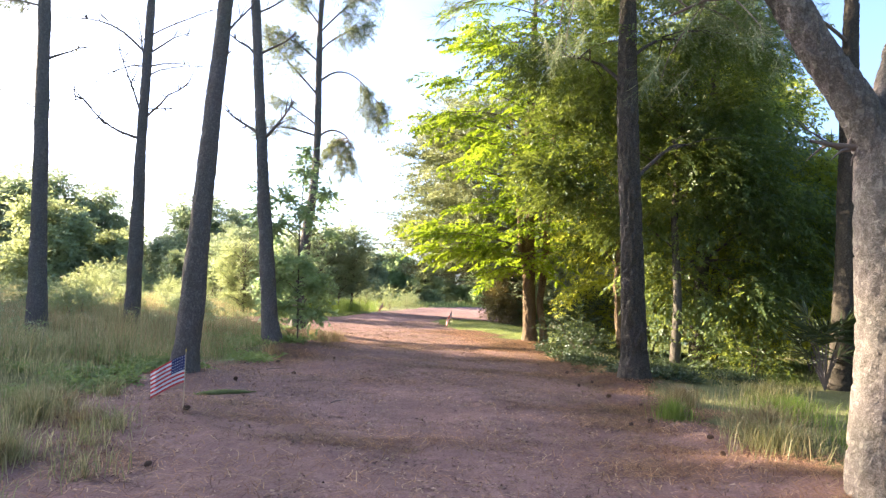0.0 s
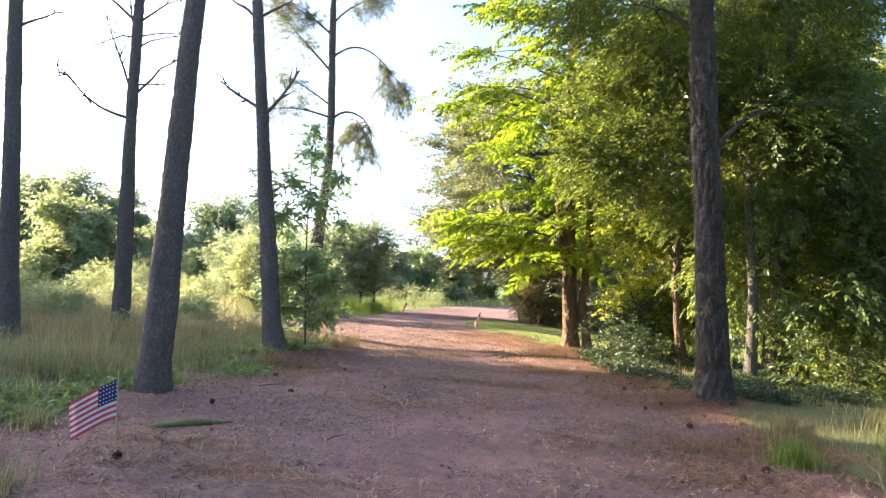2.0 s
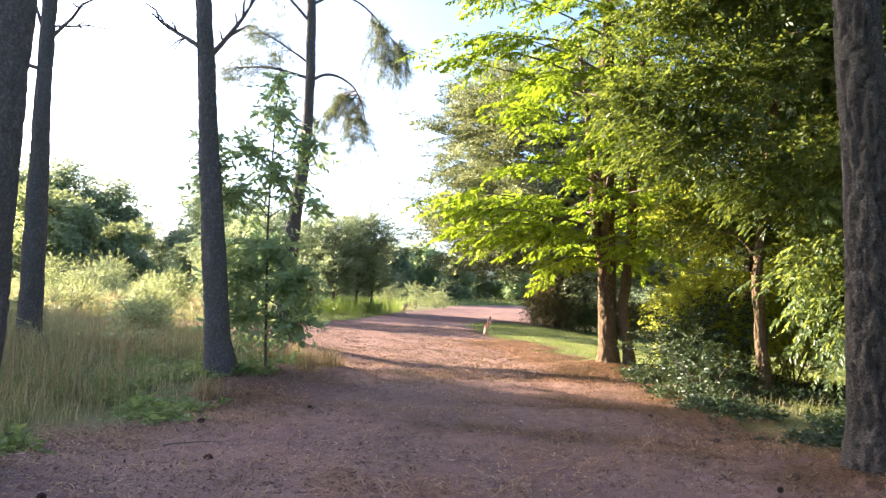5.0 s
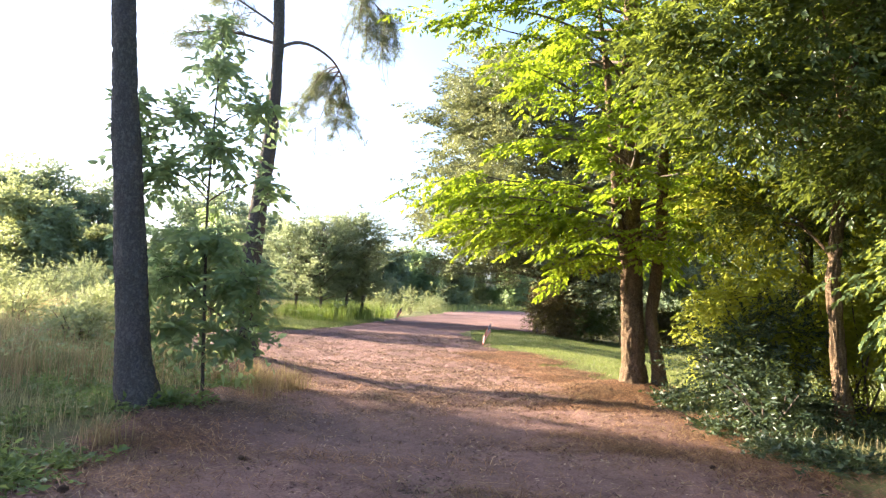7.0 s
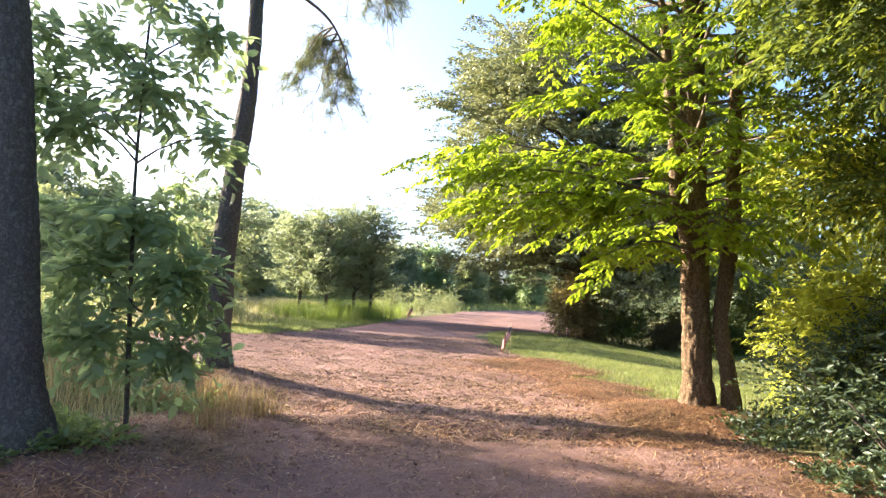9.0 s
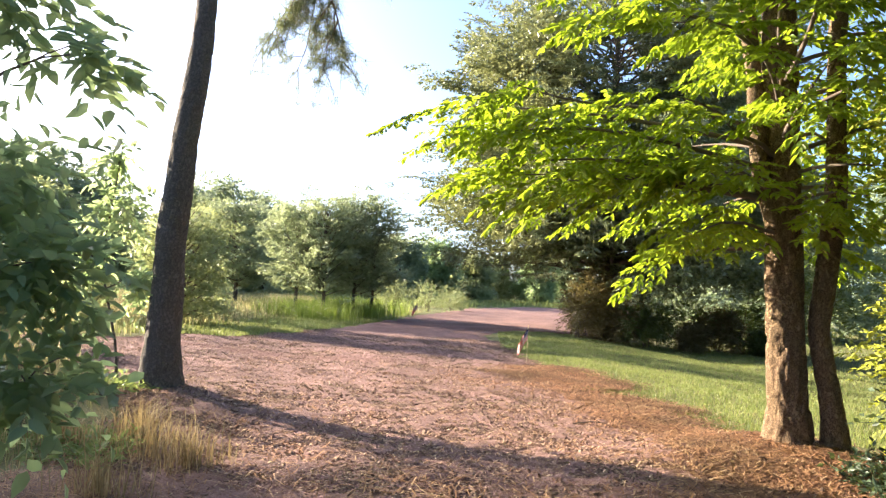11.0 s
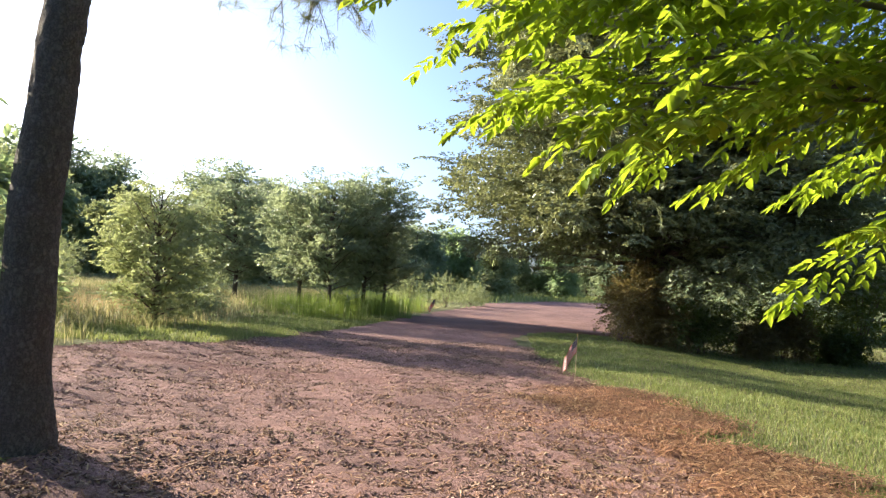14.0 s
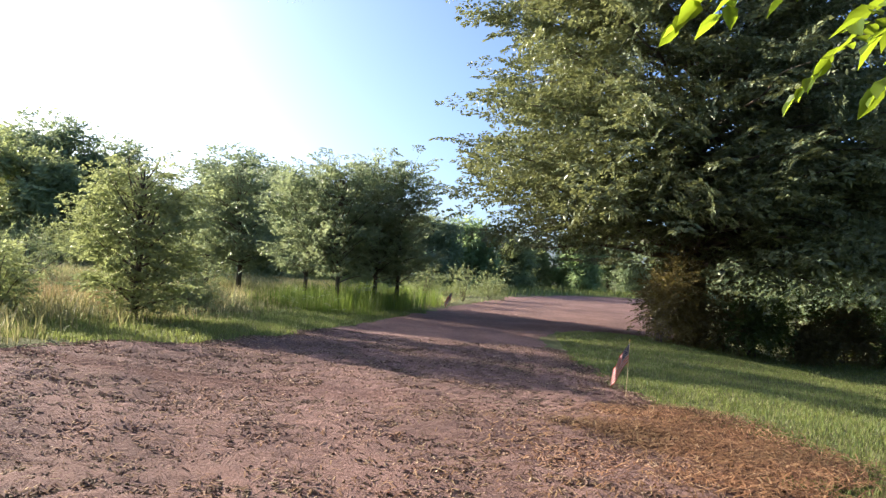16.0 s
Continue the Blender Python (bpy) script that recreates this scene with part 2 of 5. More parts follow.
# edges of the mulch way as functions of y
LEFT_Y = [-12, 0, 5, 8, 10, 12, 16, 18, 19.5, 21, 21.8, 22.6, 24.0, 24.6, 26, 27.6, 29.2, 34, 39, 44.5, 60, 73, 79, 82]
LEFT_X = [-2.8, -3.0, -3.7, -4.5, -4.4, -3.5, -3.5, -3.8, -4.9, -6.2, -10, -15, -15, -7.6, -6.8, -5.9, -5.4, -5.0, -4.3, -3.8, -1.7, 2.7, 8, 12]
RIGHT_Y = [-12, 0, 5, 7, 10.7, 14.5, 19, 21.4, 24, 26.6, 29, 32.7, 35, 36.6, 37.6, 43, 50, 60, 75, 82]
RIGHT_X = [3.6, 3.8, 3.7, 3.4, 3.4, 2.9, 2.45, 1.5, 1.1, 0.6, 0.1, -0.4, -0.1, 1.2, 4.0, 5.0, 6.0, 9, 13, 16]


def left_edge(y):
    return np.interp(y, LEFT_Y, LEFT_X) + 0.10 * np.sin(3.1 * y) + 0.06 * np.sin(7.7 * y + 1)


def right_edge(y):
    return np.interp(y, RIGHT_Y, RIGHT_X) + 0.09 * np.sin(2.7 * y + 2) + 0.06 * np.sin(8.3 * y)


def tube(points, radii, sides=10, rings=None):
    """A tapered tube along a smoothed polyline: vertices, quads."""
    p, r = np.asarray(points, float), np.asarray(radii, float)
    seg = np.r_[0, np.cumsum(np.linalg.norm(np.diff(p, axis=0), axis=1))]
    n = rings or max(4, int(seg[-1] / 0.25))
    s = np.linspace(0, seg[-1], n)
    q = np.stack([np.interp(s, seg, p[:, i]) for i in range(3)], 1)
    rr = np.interp(s, seg, r)
    if n > 6:
        for _ in range(3):
            q[1:-1] = (q[:-2] + 2 * q[1:-1] + q[2:]) / 4
    d = unit(np.gradient(q, axis=0))
    ref = np.array((1.0, 0.0, 0.0)) if abs(d[0, 0]) < 0.8 else np.array((0.0, 1.0, 0.0))
    a = unit(np.cross(d, ref))
    b = np.cross(d, a)
    th = np.linspace(0, 2 * math.pi, sides, endpoint=False)
    v = q[:, None] + rr[:, None, None] * (np.cos(th)[None, :, None] * a[:, None] + np.sin(th)[None, :, None] * b[:, None])
    i, j = np.meshgrid(np.arange(n - 1), np.arange(sides), indexing="ij")
    k = (j + 1) % sides
    f = np.stack([i * sides + j, i * sides + k, (i + 1) * sides + k, (i + 1) * sides + j], -1).reshape(-1, 4)
    return v.reshape(-1, 3), f, q, rr


def join(pieces):
    vs, fs, o = [], [], 0
    for v, f in pieces:
        vs.append(v)
        fs.append(f + o)
        o += len(v)
    return np.concatenate(vs), np.concatenate(fs)


def rough_trunk(points, radii, plate=0.09, depth=0.03, sides=44, step=0.035, stretch=5.5):
    """A trunk whose bark plates stand proud of their cracks."""
    length = sum((Vector(b) - Vector(a)).length for a, b in zip(points, points[1:]))
    n = int(length / step)
    v, f, q, rr = tube(points, radii, sides, n)
    w = v.reshape(n, sides, 3)
    for i in range(n):
        for j in range(sides):
            c = w[i, j]
            s = Vector((c[0] / plate, c[1] / plate, c[2] / (plate * stretch)))
            s = s + 0.8 * noise.noise_vector(s * 1.4)
            d, _ = noise.voronoi(s)
            crack = min(1.0, (d[1] - d[0]) * 4.5)
            out = c - q[i]
            w[i, j] = q[i] + out * (1 + (depth * (crack - 0.7) + 0.02 * noise.noise(s * 0.3)) / max(rr[i], 0.05))
    return w.reshape(-1, 3), f


def leaves(base, along, normal, length, width, fine=False):
    """Folded pointed leaves: four corners each, or six with a rounded outline."""
    along = unit(along)
    side = unit(np.cross(along, normal))
    nrm = np.cross(side, along)
    length, width = np.broadcast_to(length, len(base))[:, None], np.broadcast_to(width, len(base))[:, None]
    if fine:
        fold, sag = nrm * width * 0.16, nrm * length
        v = np.stack([base, base + along * length * 0.28 + side * width * 0.44 + fold, base + along * length * 0.62 + side * width * 0.40 + fold - sag * 0.04, base + along * length - sag * 0.12,
                      base + along * length * 0.62 - side * width * 0.40 + fold - sag * 0.04, base + along * length * 0.28 - side * width * 0.44 + fold], 1)
        k = np.arange(len(base))[:, None] * 6
        return v.reshape(-1, 3), np.concatenate([k + (0, 1, 2), k + (0, 2, 3), k + (0, 3, 4), k + (0, 4, 5)])
    mid = base + along * length * 0.45
    v = np.stack([base, mid + side * width * 0.5 + nrm * width * 0.18, base + along * length - nrm * length * 0.08, mid - side * width * 0.5 + nrm * width * 0.18], 1)
    k = np.arange(len(base))[:, None] * 4
    f = np.concatenate([k + (0, 1, 2), k + (0, 2, 3)])
    return v.reshape(-1, 3), f


def sprays(pos, out, count, twig, leaf, droop=0.3, aspect=0.42, fine=False):
    """Leafy twigs: count leaves set alternately along a drooping twig that starts at pos and goes out."""
    n = len(pos)
    out = unit(out)
    side = unit(np.cross(out, UP + rng.normal(0, 0.25, (n, 3))))
    t = (np.arange(count) + 0.6) / count
    tw = twig * rng.uniform(0.7, 1.25, n)
    p = pos[:, None] + out[:, None] * (t[None, :, None] * tw[:, None, None])
    p = p - UP * (t[None, :, None] ** 2 * droop * tw[:, None, None])
    sgn = np.where(np.arange(count) % 2 == 0, 1.0, -1.0)
    along = out[:, None] * 0.75 + side[:, None] * sgn[None, :, None] * 0.85 + rng.normal(0, 0.25, (n, count, 3)) - UP * droop * 0.7
    nrm = UP * 0.6 + rng.normal(0, 0.55, (n, count, 3)) + out[:, None] * 0.45
    lf = leaf * rng.uniform(0.65, 1.25, (n, count))
    return leaves(p.reshape(-1, 3), along.reshape(-1, 3), nrm.reshape(-1, 3), lf.ravel(), lf.ravel() * aspect, fine)


def fans(pos, out, length, subs, per, leaf, droop=0.3, aspect=0.42, tilt=0.25, fine=False):
    """Flat leafy branchlets: side twigs set alternately along an axis, and leaves set alternately along each twig, all near one plane."""
    n = len(pos)
    out = unit(out)
    nrm = unit(UP + rng.normal(0, tilt, (n, 3)))
    side = unit(np.cross(out, nrm))
    nrm = np.cross(side, out)
    t = (np.arange(subs) + 0.7) / subs
    ln = length * rng.uniform(0.7, 1.3, n)
    base = pos[:, None] + out[:, None] * (t[None, :, None] * ln[:, None, None]) - UP * (droop * t[None, :, None] ** 2 * ln[:, None, None])
    sgn = np.where(np.arange(subs) % 2 == 0, 1.0, -1.0) * np.where(np.arange(subs) == subs - 1, 0.15, 1.0)
    d = unit(out[:, None] * 0.65 + side[:, None] * sgn[None, :, None] * 0.8 - UP * (droop * t[None, :, None]) + rng.normal(0, 0.12, (n, subs, 3)))
    sl = ln[:, None] * 0.52 * (1 - 0.62 * t[None]) * rng.uniform(0.7, 1.2, (n, subs))
    u = (np.arange(per) + 0.8) / per
    p = base[:, :, None] + d[:, :, None] * (u[None, None, :, None] * sl[:, :, None, None]) - UP * (0.7 * droop * u[None, None, :, None] ** 2 * sl[:, :, None, None])
    ls = np.cross(d, nrm[:, None])
    sg = np.where(np.arange(per) % 2 == 0, 1.0, -1.0)
    shape = (n, subs, per, 3)
    along = d[:, :, None] * 0.7 + ls[:, :, None] * sg[None, None, :, None] * 0.75 - UP * droop * 0.9 + rng.normal(0, 0.14, shape)
    up = nrm[:, None, None] + rng.normal(0, tilt + 0.12, shape)
    lf = (leaf * rng.uniform(0.7, 1.2, shape[:3])).ravel()
    return leaves(p.reshape(-1, 3), along.reshape(-1, 3), np.broadcast_to(up, shape).reshape(-1, 3), lf, lf * aspect, fine)


def clump_points(centre, radii, n, shell=2.2, gap=0.0, freq=0.9):
    """Points in an uneven ball, thicker near its skin, with gaps where a noise is low; and the way out from its middle."""
    d = unit(rng.normal(0, 1, (n, 3)))
    lump = 1 + 0.16 * np.sin(3 * d[:, :1] + centre[0] * 5) + 0.14 * np.sin(5 * d[:, 1:2] + centre[1] * 3) + 0.12 * np.sin(7 * d[:, 2:] + centre[2])
    r = rng.uniform(0.02, 1, (n, 1)) ** (1 / shell)
    p = np.asarray(centre) + d * r * np.asarray(radii) * lump
    if gap:
        g = np.sin(p[:, 0] * 2.1 * freq + 1.3 * np.sin(p[:, 2] * 1.7 * freq)) + np.sin(p[:, 1] * 2.3 * freq + p[:, 2] * 1.1 * freq) + np.sin(p[:, 2] * 2.9 * freq + p[:, 0])
        keep = g > gap + rng.normal(0, 0.5, n)
        p, d = p[keep], d[keep]
    return p, d


def limb_path(a, b, sag=0.12, wig=0.06, n=6):
    a, b = np.asarray(a, float), np.asarray(b, float)
    t = np.linspace(0, 1, n)[:, None]
    ln = np.linalg.norm(b - a)
    p = a + (b - a) * t + UP * np.sin(t * math.pi) * sag * ln
    p[1:-1] += rng.normal(0, wig * ln / 4, (n - 2, 3))
    return p


def broad_tree(name, at, label, stem, radii, clumps, leaf_mat, bark=None, leaf=0.09, twig=0.4, per=9, droop=0.3, density=1.9, gap=-1.1,
               category="tree", rough=False, group="", aspect=0.45, twigs=3, crown="crown", limb=0.2, fine=False, flat=0.0, furrow=(0.08, 0.028)):
    """A leafy tree: trunk through the stem points, a limb into every clump of the crown, twigs, and leaves on sprays.
    stem and clumps are relative to the foot; a clump is (x, y, z, rx, ry, rz, sprays)."""
    ob = thing(name, at, label, category, group)
    bark = bark or M_GREY_BARK
    if rough:
        v, f = rough_trunk(stem, radii, *furrow)
    else:
        v, f, _, _ = tube(stem, radii, 12)
    part("trunk", mesh_np("trunk", v, f, bark, True), ob)
    st = np.asarray(stem, float)
    vs = []
    for cx, cy, cz, rx, ry, rz, num in clumps:
        c = np.array((cx, cy, cz))
        hz = np.clip(cz - 0.45 * np.hypot(cx - st[0, 0], cy - st[0, 1]) - 0.2 * rz, st[0, 2] + 0.25 * (st[-1, 2] - st[0, 2]), st[-1, 2])
        a = np.array([np.interp(hz, st[:, 2], st[:, i]) for i in (0, 1)] + [hz])
        r0 = limb * np.interp(hz, st[:, 2], radii) + 0.008
        pth = limb_path(a, c)
        pieces = [tube(pth, np.linspace(r0, r0 * 0.35, len(pth)), 7)[:2]]
        for _ in range(twigs):
            e = c + unit(rng.normal(0, 1, 3)) * np.array((rx, ry, rz)) * 0.85
            s = pth[rng.integers(2, len(pth))]
            q = limb_path(s, e, 0.08, 0.1, 5)
            pieces.append(tube(q, np.linspace(r0 * 0.4, 0.004, 5), 5)[:2])
        v, f = join(pieces)
        part("branch", mesh_np("branch", v, f, bark if rough else M_TWIG, True), ob)
        p, d = clump_points(c, (rx, ry, rz), int(num * density), gap=gap)
        if flat:
            away = (p - a) * (1, 1, 0.3)
            vs.append(fans(p - d * flat * 0.4, unit(away) * 0.8 + d * 0.5 + rng.normal(0, 0.3, d.shape), flat, 5, per, leaf, droop, aspect, 0.3, fine))
        else:
            vs.append(sprays(p - d * twig * 0.5, d + rng.normal(0, 0.55, d.shape) - UP * 0.12, per, twig, leaf, droop, aspect, fine))
    v, f = join(vs)
    part(crown, mesh_np("leaves", v, f, leaf_mat), ob)["kind"] = "stuff"
    return ob


def branchy_tree(name, at, label, stem, radii, limbs, leaf_mat, bark=None, leaf=0.09, fan=0.6, step=0.22, subs=7, per=7, droop=0.3, aspect=0.42, tilt=0.25,
                 category="tree", group="", rough=False, fine=False, loose=0.05, start=0.22, lift=0.0, limb=0.22):
    """A tree built limb by limb: each limb is (height on the stem, heading, reach, rise, sag), and bears leafy branchlets on both sides."""
    ob = thing(name, at, label, category, group)
    bark = bark or M_GREY_BARK
    if rough:
        v, f = rough_trunk(stem, radii)
    else:
        v, f, _, _ = tube(stem, radii, 10)
    part("trunk", mesh_np("trunk", v, f, bark, True), ob)
    st = np.asarray(stem, float)
    pos, out = [], []
    for hz, az, reach, rise, sag in limbs:
        h = np.array((math.cos(az), math.sin(az), 0.0))
        sd = np.array((-h[1], h[0], 0.0))
        a = np.array([np.interp(hz, st[:, 2], st[:, i]) for i in (0, 1)] + [hz])
        t = np.linspace(0, 1, 9)
        bend = rng.normal(0, 0.06) * reach
        pth = a + h * (reach * t)[:, None] + sd * (bend * np.sin(2.6 * t))[:, None] + UP * ((rise * t - sag * t * t) * reach)[:, None]
        pth[1:] += rng.normal(0, 0.014 * reach, (8, 3))
        r0 = limb * float(np.interp(hz, st[:, 2], radii)) + 0.006 + 0.003 * reach
        v, f, _, _ = tube(pth, np.linspace(r0, 0.005, 9), 6)
        part("branch", mesh_np("branch", v, f, M_TWIG, True), ob)
        k = max(3, int(reach * (1 - start) / step))
        q = start + (1 - start) * (np.arange(k) + rng.uniform(0, 1, k)) / k
        ang = np.where(np.arange(k) % 2 == 0, 1.0, -1.0) * rng.uniform(0.35, 1.3, k) * (1 - 0.6 * q)
        pos.append(np.stack([np.interp(q, t, pth[:, i]) for i in range(3)], 1) + rng.normal(0, loose, (k, 3)))
        out.append(h * np.cos(ang)[:, None] + sd * np.sin(ang)[:, None] + UP * (lift + rng.normal(0, 0.16, k))[:, None])
    v, f = fans(np.concatenate(pos), np.concatenate(out), fan, subs, per, leaf, droop, aspect, tilt, fine)
    part("crown", mesh_np("leaves", v, f, leaf_mat), ob)["kind"] = "stuff"
    return ob


def needle_tufts(pos, out, per=26, length=0.25, width=0.006):
    n = len(pos)
    d = unit(out[:, None] * 0.9 + rng.normal(0, 0.55, (n, per, 3)))
    back = rng.uniform(0, 0.22, (n, per, 1))
    b = pos[:, None] - out[:, None] * back
    ln = length * rng.uniform(0.7, 1.15, (n, per, 1))
    s = unit(np.cross(d, rng.normal(0, 1, (n, per, 3)))) * width * 0.5
    tip = b + d * ln - UP * 0.15 * ln
    v = np.stack([b - s, b + s, tip], 2).reshape(-1, 3)
    return v, np.arange(len(v)).reshape(-1, 3)


def pine_tree(name, at, label, stem, radii, limbs, group="pines beside the way", tufts=26, rough=True, plate=0.06, depth=0.017, slim=True, bark=None):
    """A pine: plated trunk, limbs (start height, end point, radius, needles or none) with side twigs and needle tufts."""
    ob = thing(name, at, label, "pine tree", group)
    if slim:
        radii = [r * float(np.interp(p[2], (0, 1, 3, 5), (1, 0.92, 0.85, 0.72))) for p, r in zip(stem, radii)]
    if rough:
        v, f = rough_trunk(stem, radii, plate, depth, 44, 0.036, 3.6)
    else:
        v, f, _, _ = tube(stem, radii, 14)
    part("trunk", mesh_np("trunk", v, f, bark or M_PINE_BARK, True), ob)
    st = np.asarray(stem, float)
    tp, td = [], []
    for hz, end, r, leafy, sag in limbs:
        a = np.array([np.interp(hz, st[:, 2], st[:, i]) for i in (0, 1)] + [hz])
        pth = limb_path(a, end, sag, 0.07, 9)
        pieces = [tube(pth, np.linspace(r, r * 0.3, 9), 8)[:2]]
        ln = np.linalg.norm(np.asarray(end) - a)
        k = int((3 + ln * 2.2) * (3.4 if leafy else 1.5))
        for _ in range(k):
            s = pth[rng.integers(3, 9)]
            w = unit(np.asarray(end) - a) * 0.7 + rng.normal(0, 0.6, 3)
            e = s + unit(w) * ln * rng.uniform(0.15, 0.4) - UP * (0.2 * ln * rng.uniform(0.2, 1) if leafy else 0)
            q = limb_path(s, e, 0.1, 0.15, 5)
            pieces.append(tube(q, np.linspace(r * (0.3 if leafy else 0.45), 0.003, 5), 5)[:2])
            if leafy:
                for m in range(max(3, leafy // 3)):
                    u = rng.uniform(0.35, 1.0)
                    c = q[0] + (q[-1] - q[0]) * u + rng.normal(0, 0.13, 3)
                    tp.append(c)
                    td.append(unit(w + rng.normal(0, 0.7, 3) - UP * 0.2))
        v, f = join(pieces)
        part("branch", mesh_np("branch", v, f, M_TWIG, True), ob, "bare dead branch" if not leafy else "needled branch")
    if tp:
        v, f = needle_tufts(np.array(tp), np.array(td), tufts)
        part("needles", mesh_np("needles", v, f, M_NEEDLE), ob)["kind"] = "stuff"
    return ob


def blades(pos, height, width, lean=0.35, seed_bend=0.5):
    """Grass blades: five corners each, bent over at the tip."""
    n = len(pos)
    h = np.broadcast_to(height, n)[:, None]
    a = rng.uniform(0, 2 * math.pi, n)
    d = np.stack([np.cos(a), np.sin(a), np.zeros(n)], 1)
    s = np.stack([-np.sin(a), np.cos(a), np.zeros(n)], 1) * np.broadcast_to(width, n)[:, None] * 0.5
    k = rng.uniform(0.2, 1, n)[:, None] * lean
    m = pos + UP * h * 0.55 + d * h * k * 0.35
    t = pos + UP * h * (1 - 0.35 * k) + d * h * k * (1 + seed_bend * 0.4)
    v = np.stack([pos - s, pos + s, m + s * 0.8, t, m - s * 0.8], 1).reshape(-1, 3)
    i = np.arange(n)[:, None] * 5
    return v, np.concatenate([i + (0, 1, 2), i + (0, 2, 4), i + (4, 2, 3)])


def stuff(name, v, f, mat, label, category):
    return tagged(new(name, mesh_np(name, v, f, mat)), label, category, kind="stuff")

# ---- ground and way ----
def lattice(x, y, cell, seed):
    """Smooth noise from -1 to 1 over a square lattice."""
    i, j = np.floor(x / cell), np.floor(y / cell)
    u, w = x / cell - i, y / cell - j
    u, w = u * u * (3 - 2 * u), w * w * (3 - 2 * w)

    def corner(a, b):
        k = np.sin(a * 127.1 + b * 311.7 + seed * 74.7) * 43758.5453
        return 2 * (k - np.floor(k)) - 1
    low = corner(i, j) * (1 - u) + corner(i + 1, j) * u
    high = corner(i, j + 1) * (1 - u) + corner(i + 1, j + 1) * u
    return low * (1 - w) + high * w


def axis(lo, hi, mid, fine, grow):
    out, s = [mid], fine
    while out[-1] < hi:
        out.append(out[-1] + s)
        s = s * grow if abs(out[-1] - mid) > 16 else s
    s = fine
    left = [mid]
    while left[-1] > lo:
        left.append(left[-1] - s)
        s = s * grow if abs(left[-1] - mid) > 16 else s
    return np.array(left[:0:-1] + out)


gx, gy = axis(-1800, 1800, 0, 0.3, 1.12), axis(-1800, 1800, 18, 0.3, 1.12)
X, Y = np.meshgrid(gx, gy)
inside = (X > left_edge(Y) + 0.25) & (X < right_edge(Y) - 0.25) & (Y > -11.5) & (Y < 81.5)
Z = gz(X, Y) - 0.05 * inside
gi, gj = np.meshgrid(np.arange(len(gy) - 1), np.arange(len(gx) - 1), indexing="ij")
W = len(gx)
gf = np.stack([gi * W + gj, gi * W + gj + 1, (gi + 1) * W + gj + 1, (gi + 1) * W + gj], -1).reshape(-1, 4)
tagged(new("ground", mesh_np("ground", np.stack([X, Y, Z], -1), gf, M_GROUND, True)), "grassy sandy soil of an open meadow", "ground", kind="structure")

py = np.concatenate([np.arange(-12, 1.5, 0.16), np.arange(1.5, 31, 0.05), np.arange(31, 82.01, 0.16)])
COLS = 181
pu = np.linspace(0, 1, COLS)
PY, PU = np.meshgrid(py, pu, indexing="ij")
PX = left_edge(PY) * (1 - PU) + right_edge(PY) * PU
edge = np.minimum(PU, 1 - PU) * (right_edge(PY) - left_edge(PY))
PZ = gz(PX, PY) + 0.03 * smooth(0, 0.4, edge) - 0.03 * smooth(0.12, 0.0, edge)
PZ += smooth(0.1, 0.4, edge) * (0.006 * lattice(PX, PY, 0.45, 1) + (0.005 + 0.005 * smooth(14, 19, PY)) * lattice(PX, PY, 0.14, 2) + (0.005 + 0.006 * smooth(14, 19, PY)) * lattice(PX, PY, 0.06, 3))
pi_, pj = np.meshgrid(np.arange(len(py) - 1), np.arange(COLS - 1), indexing="ij")
pf = np.stack([pi_ * COLS + pj, pi_ * COLS + pj + 1, (pi_ + 1) * COLS + pj + 1, (pi_ + 1) * COLS + pj], -1).reshape(-1, 4)
tagged(new("road", mesh_np("road", np.stack([PX, PY, PZ], -1), pf, M_MULCH, True)), "reddish brown mulch way strewn with pine straw", "path", kind="structure")


# ---- pines on the meadow side ----
pine_tree("pine_tree", on_ground(-8.47, 14.2, -0.1), "slim straight grey-brown pine with few dead stubs",
          [(0, 0, 0), (-0.15, 0, 2), (-0.5, 0, 7.5), (-0.7, 0, 14)], [0.22, 0.18, 0.16, 0.06],
          [(4.9, (-1.2, 0, 5.3), 0.015, 0, 0.0), (6.0, (0.3, 0.1, 6.35), 0.035, 0, 0.02), (7.2, (-1.6, 0.3, 7.4), 0.03, 6, 0.05),
           (10, (2, 1, 10.5), 0.05, 16, 0.1), (11, (-2, 1, 12), 0.05, 16, 0.1), (12, (1, -2, 13), 0.05, 16, 0.1), (13, (-1, -1.5, 14.5), 0.04, 16, 0.1)])
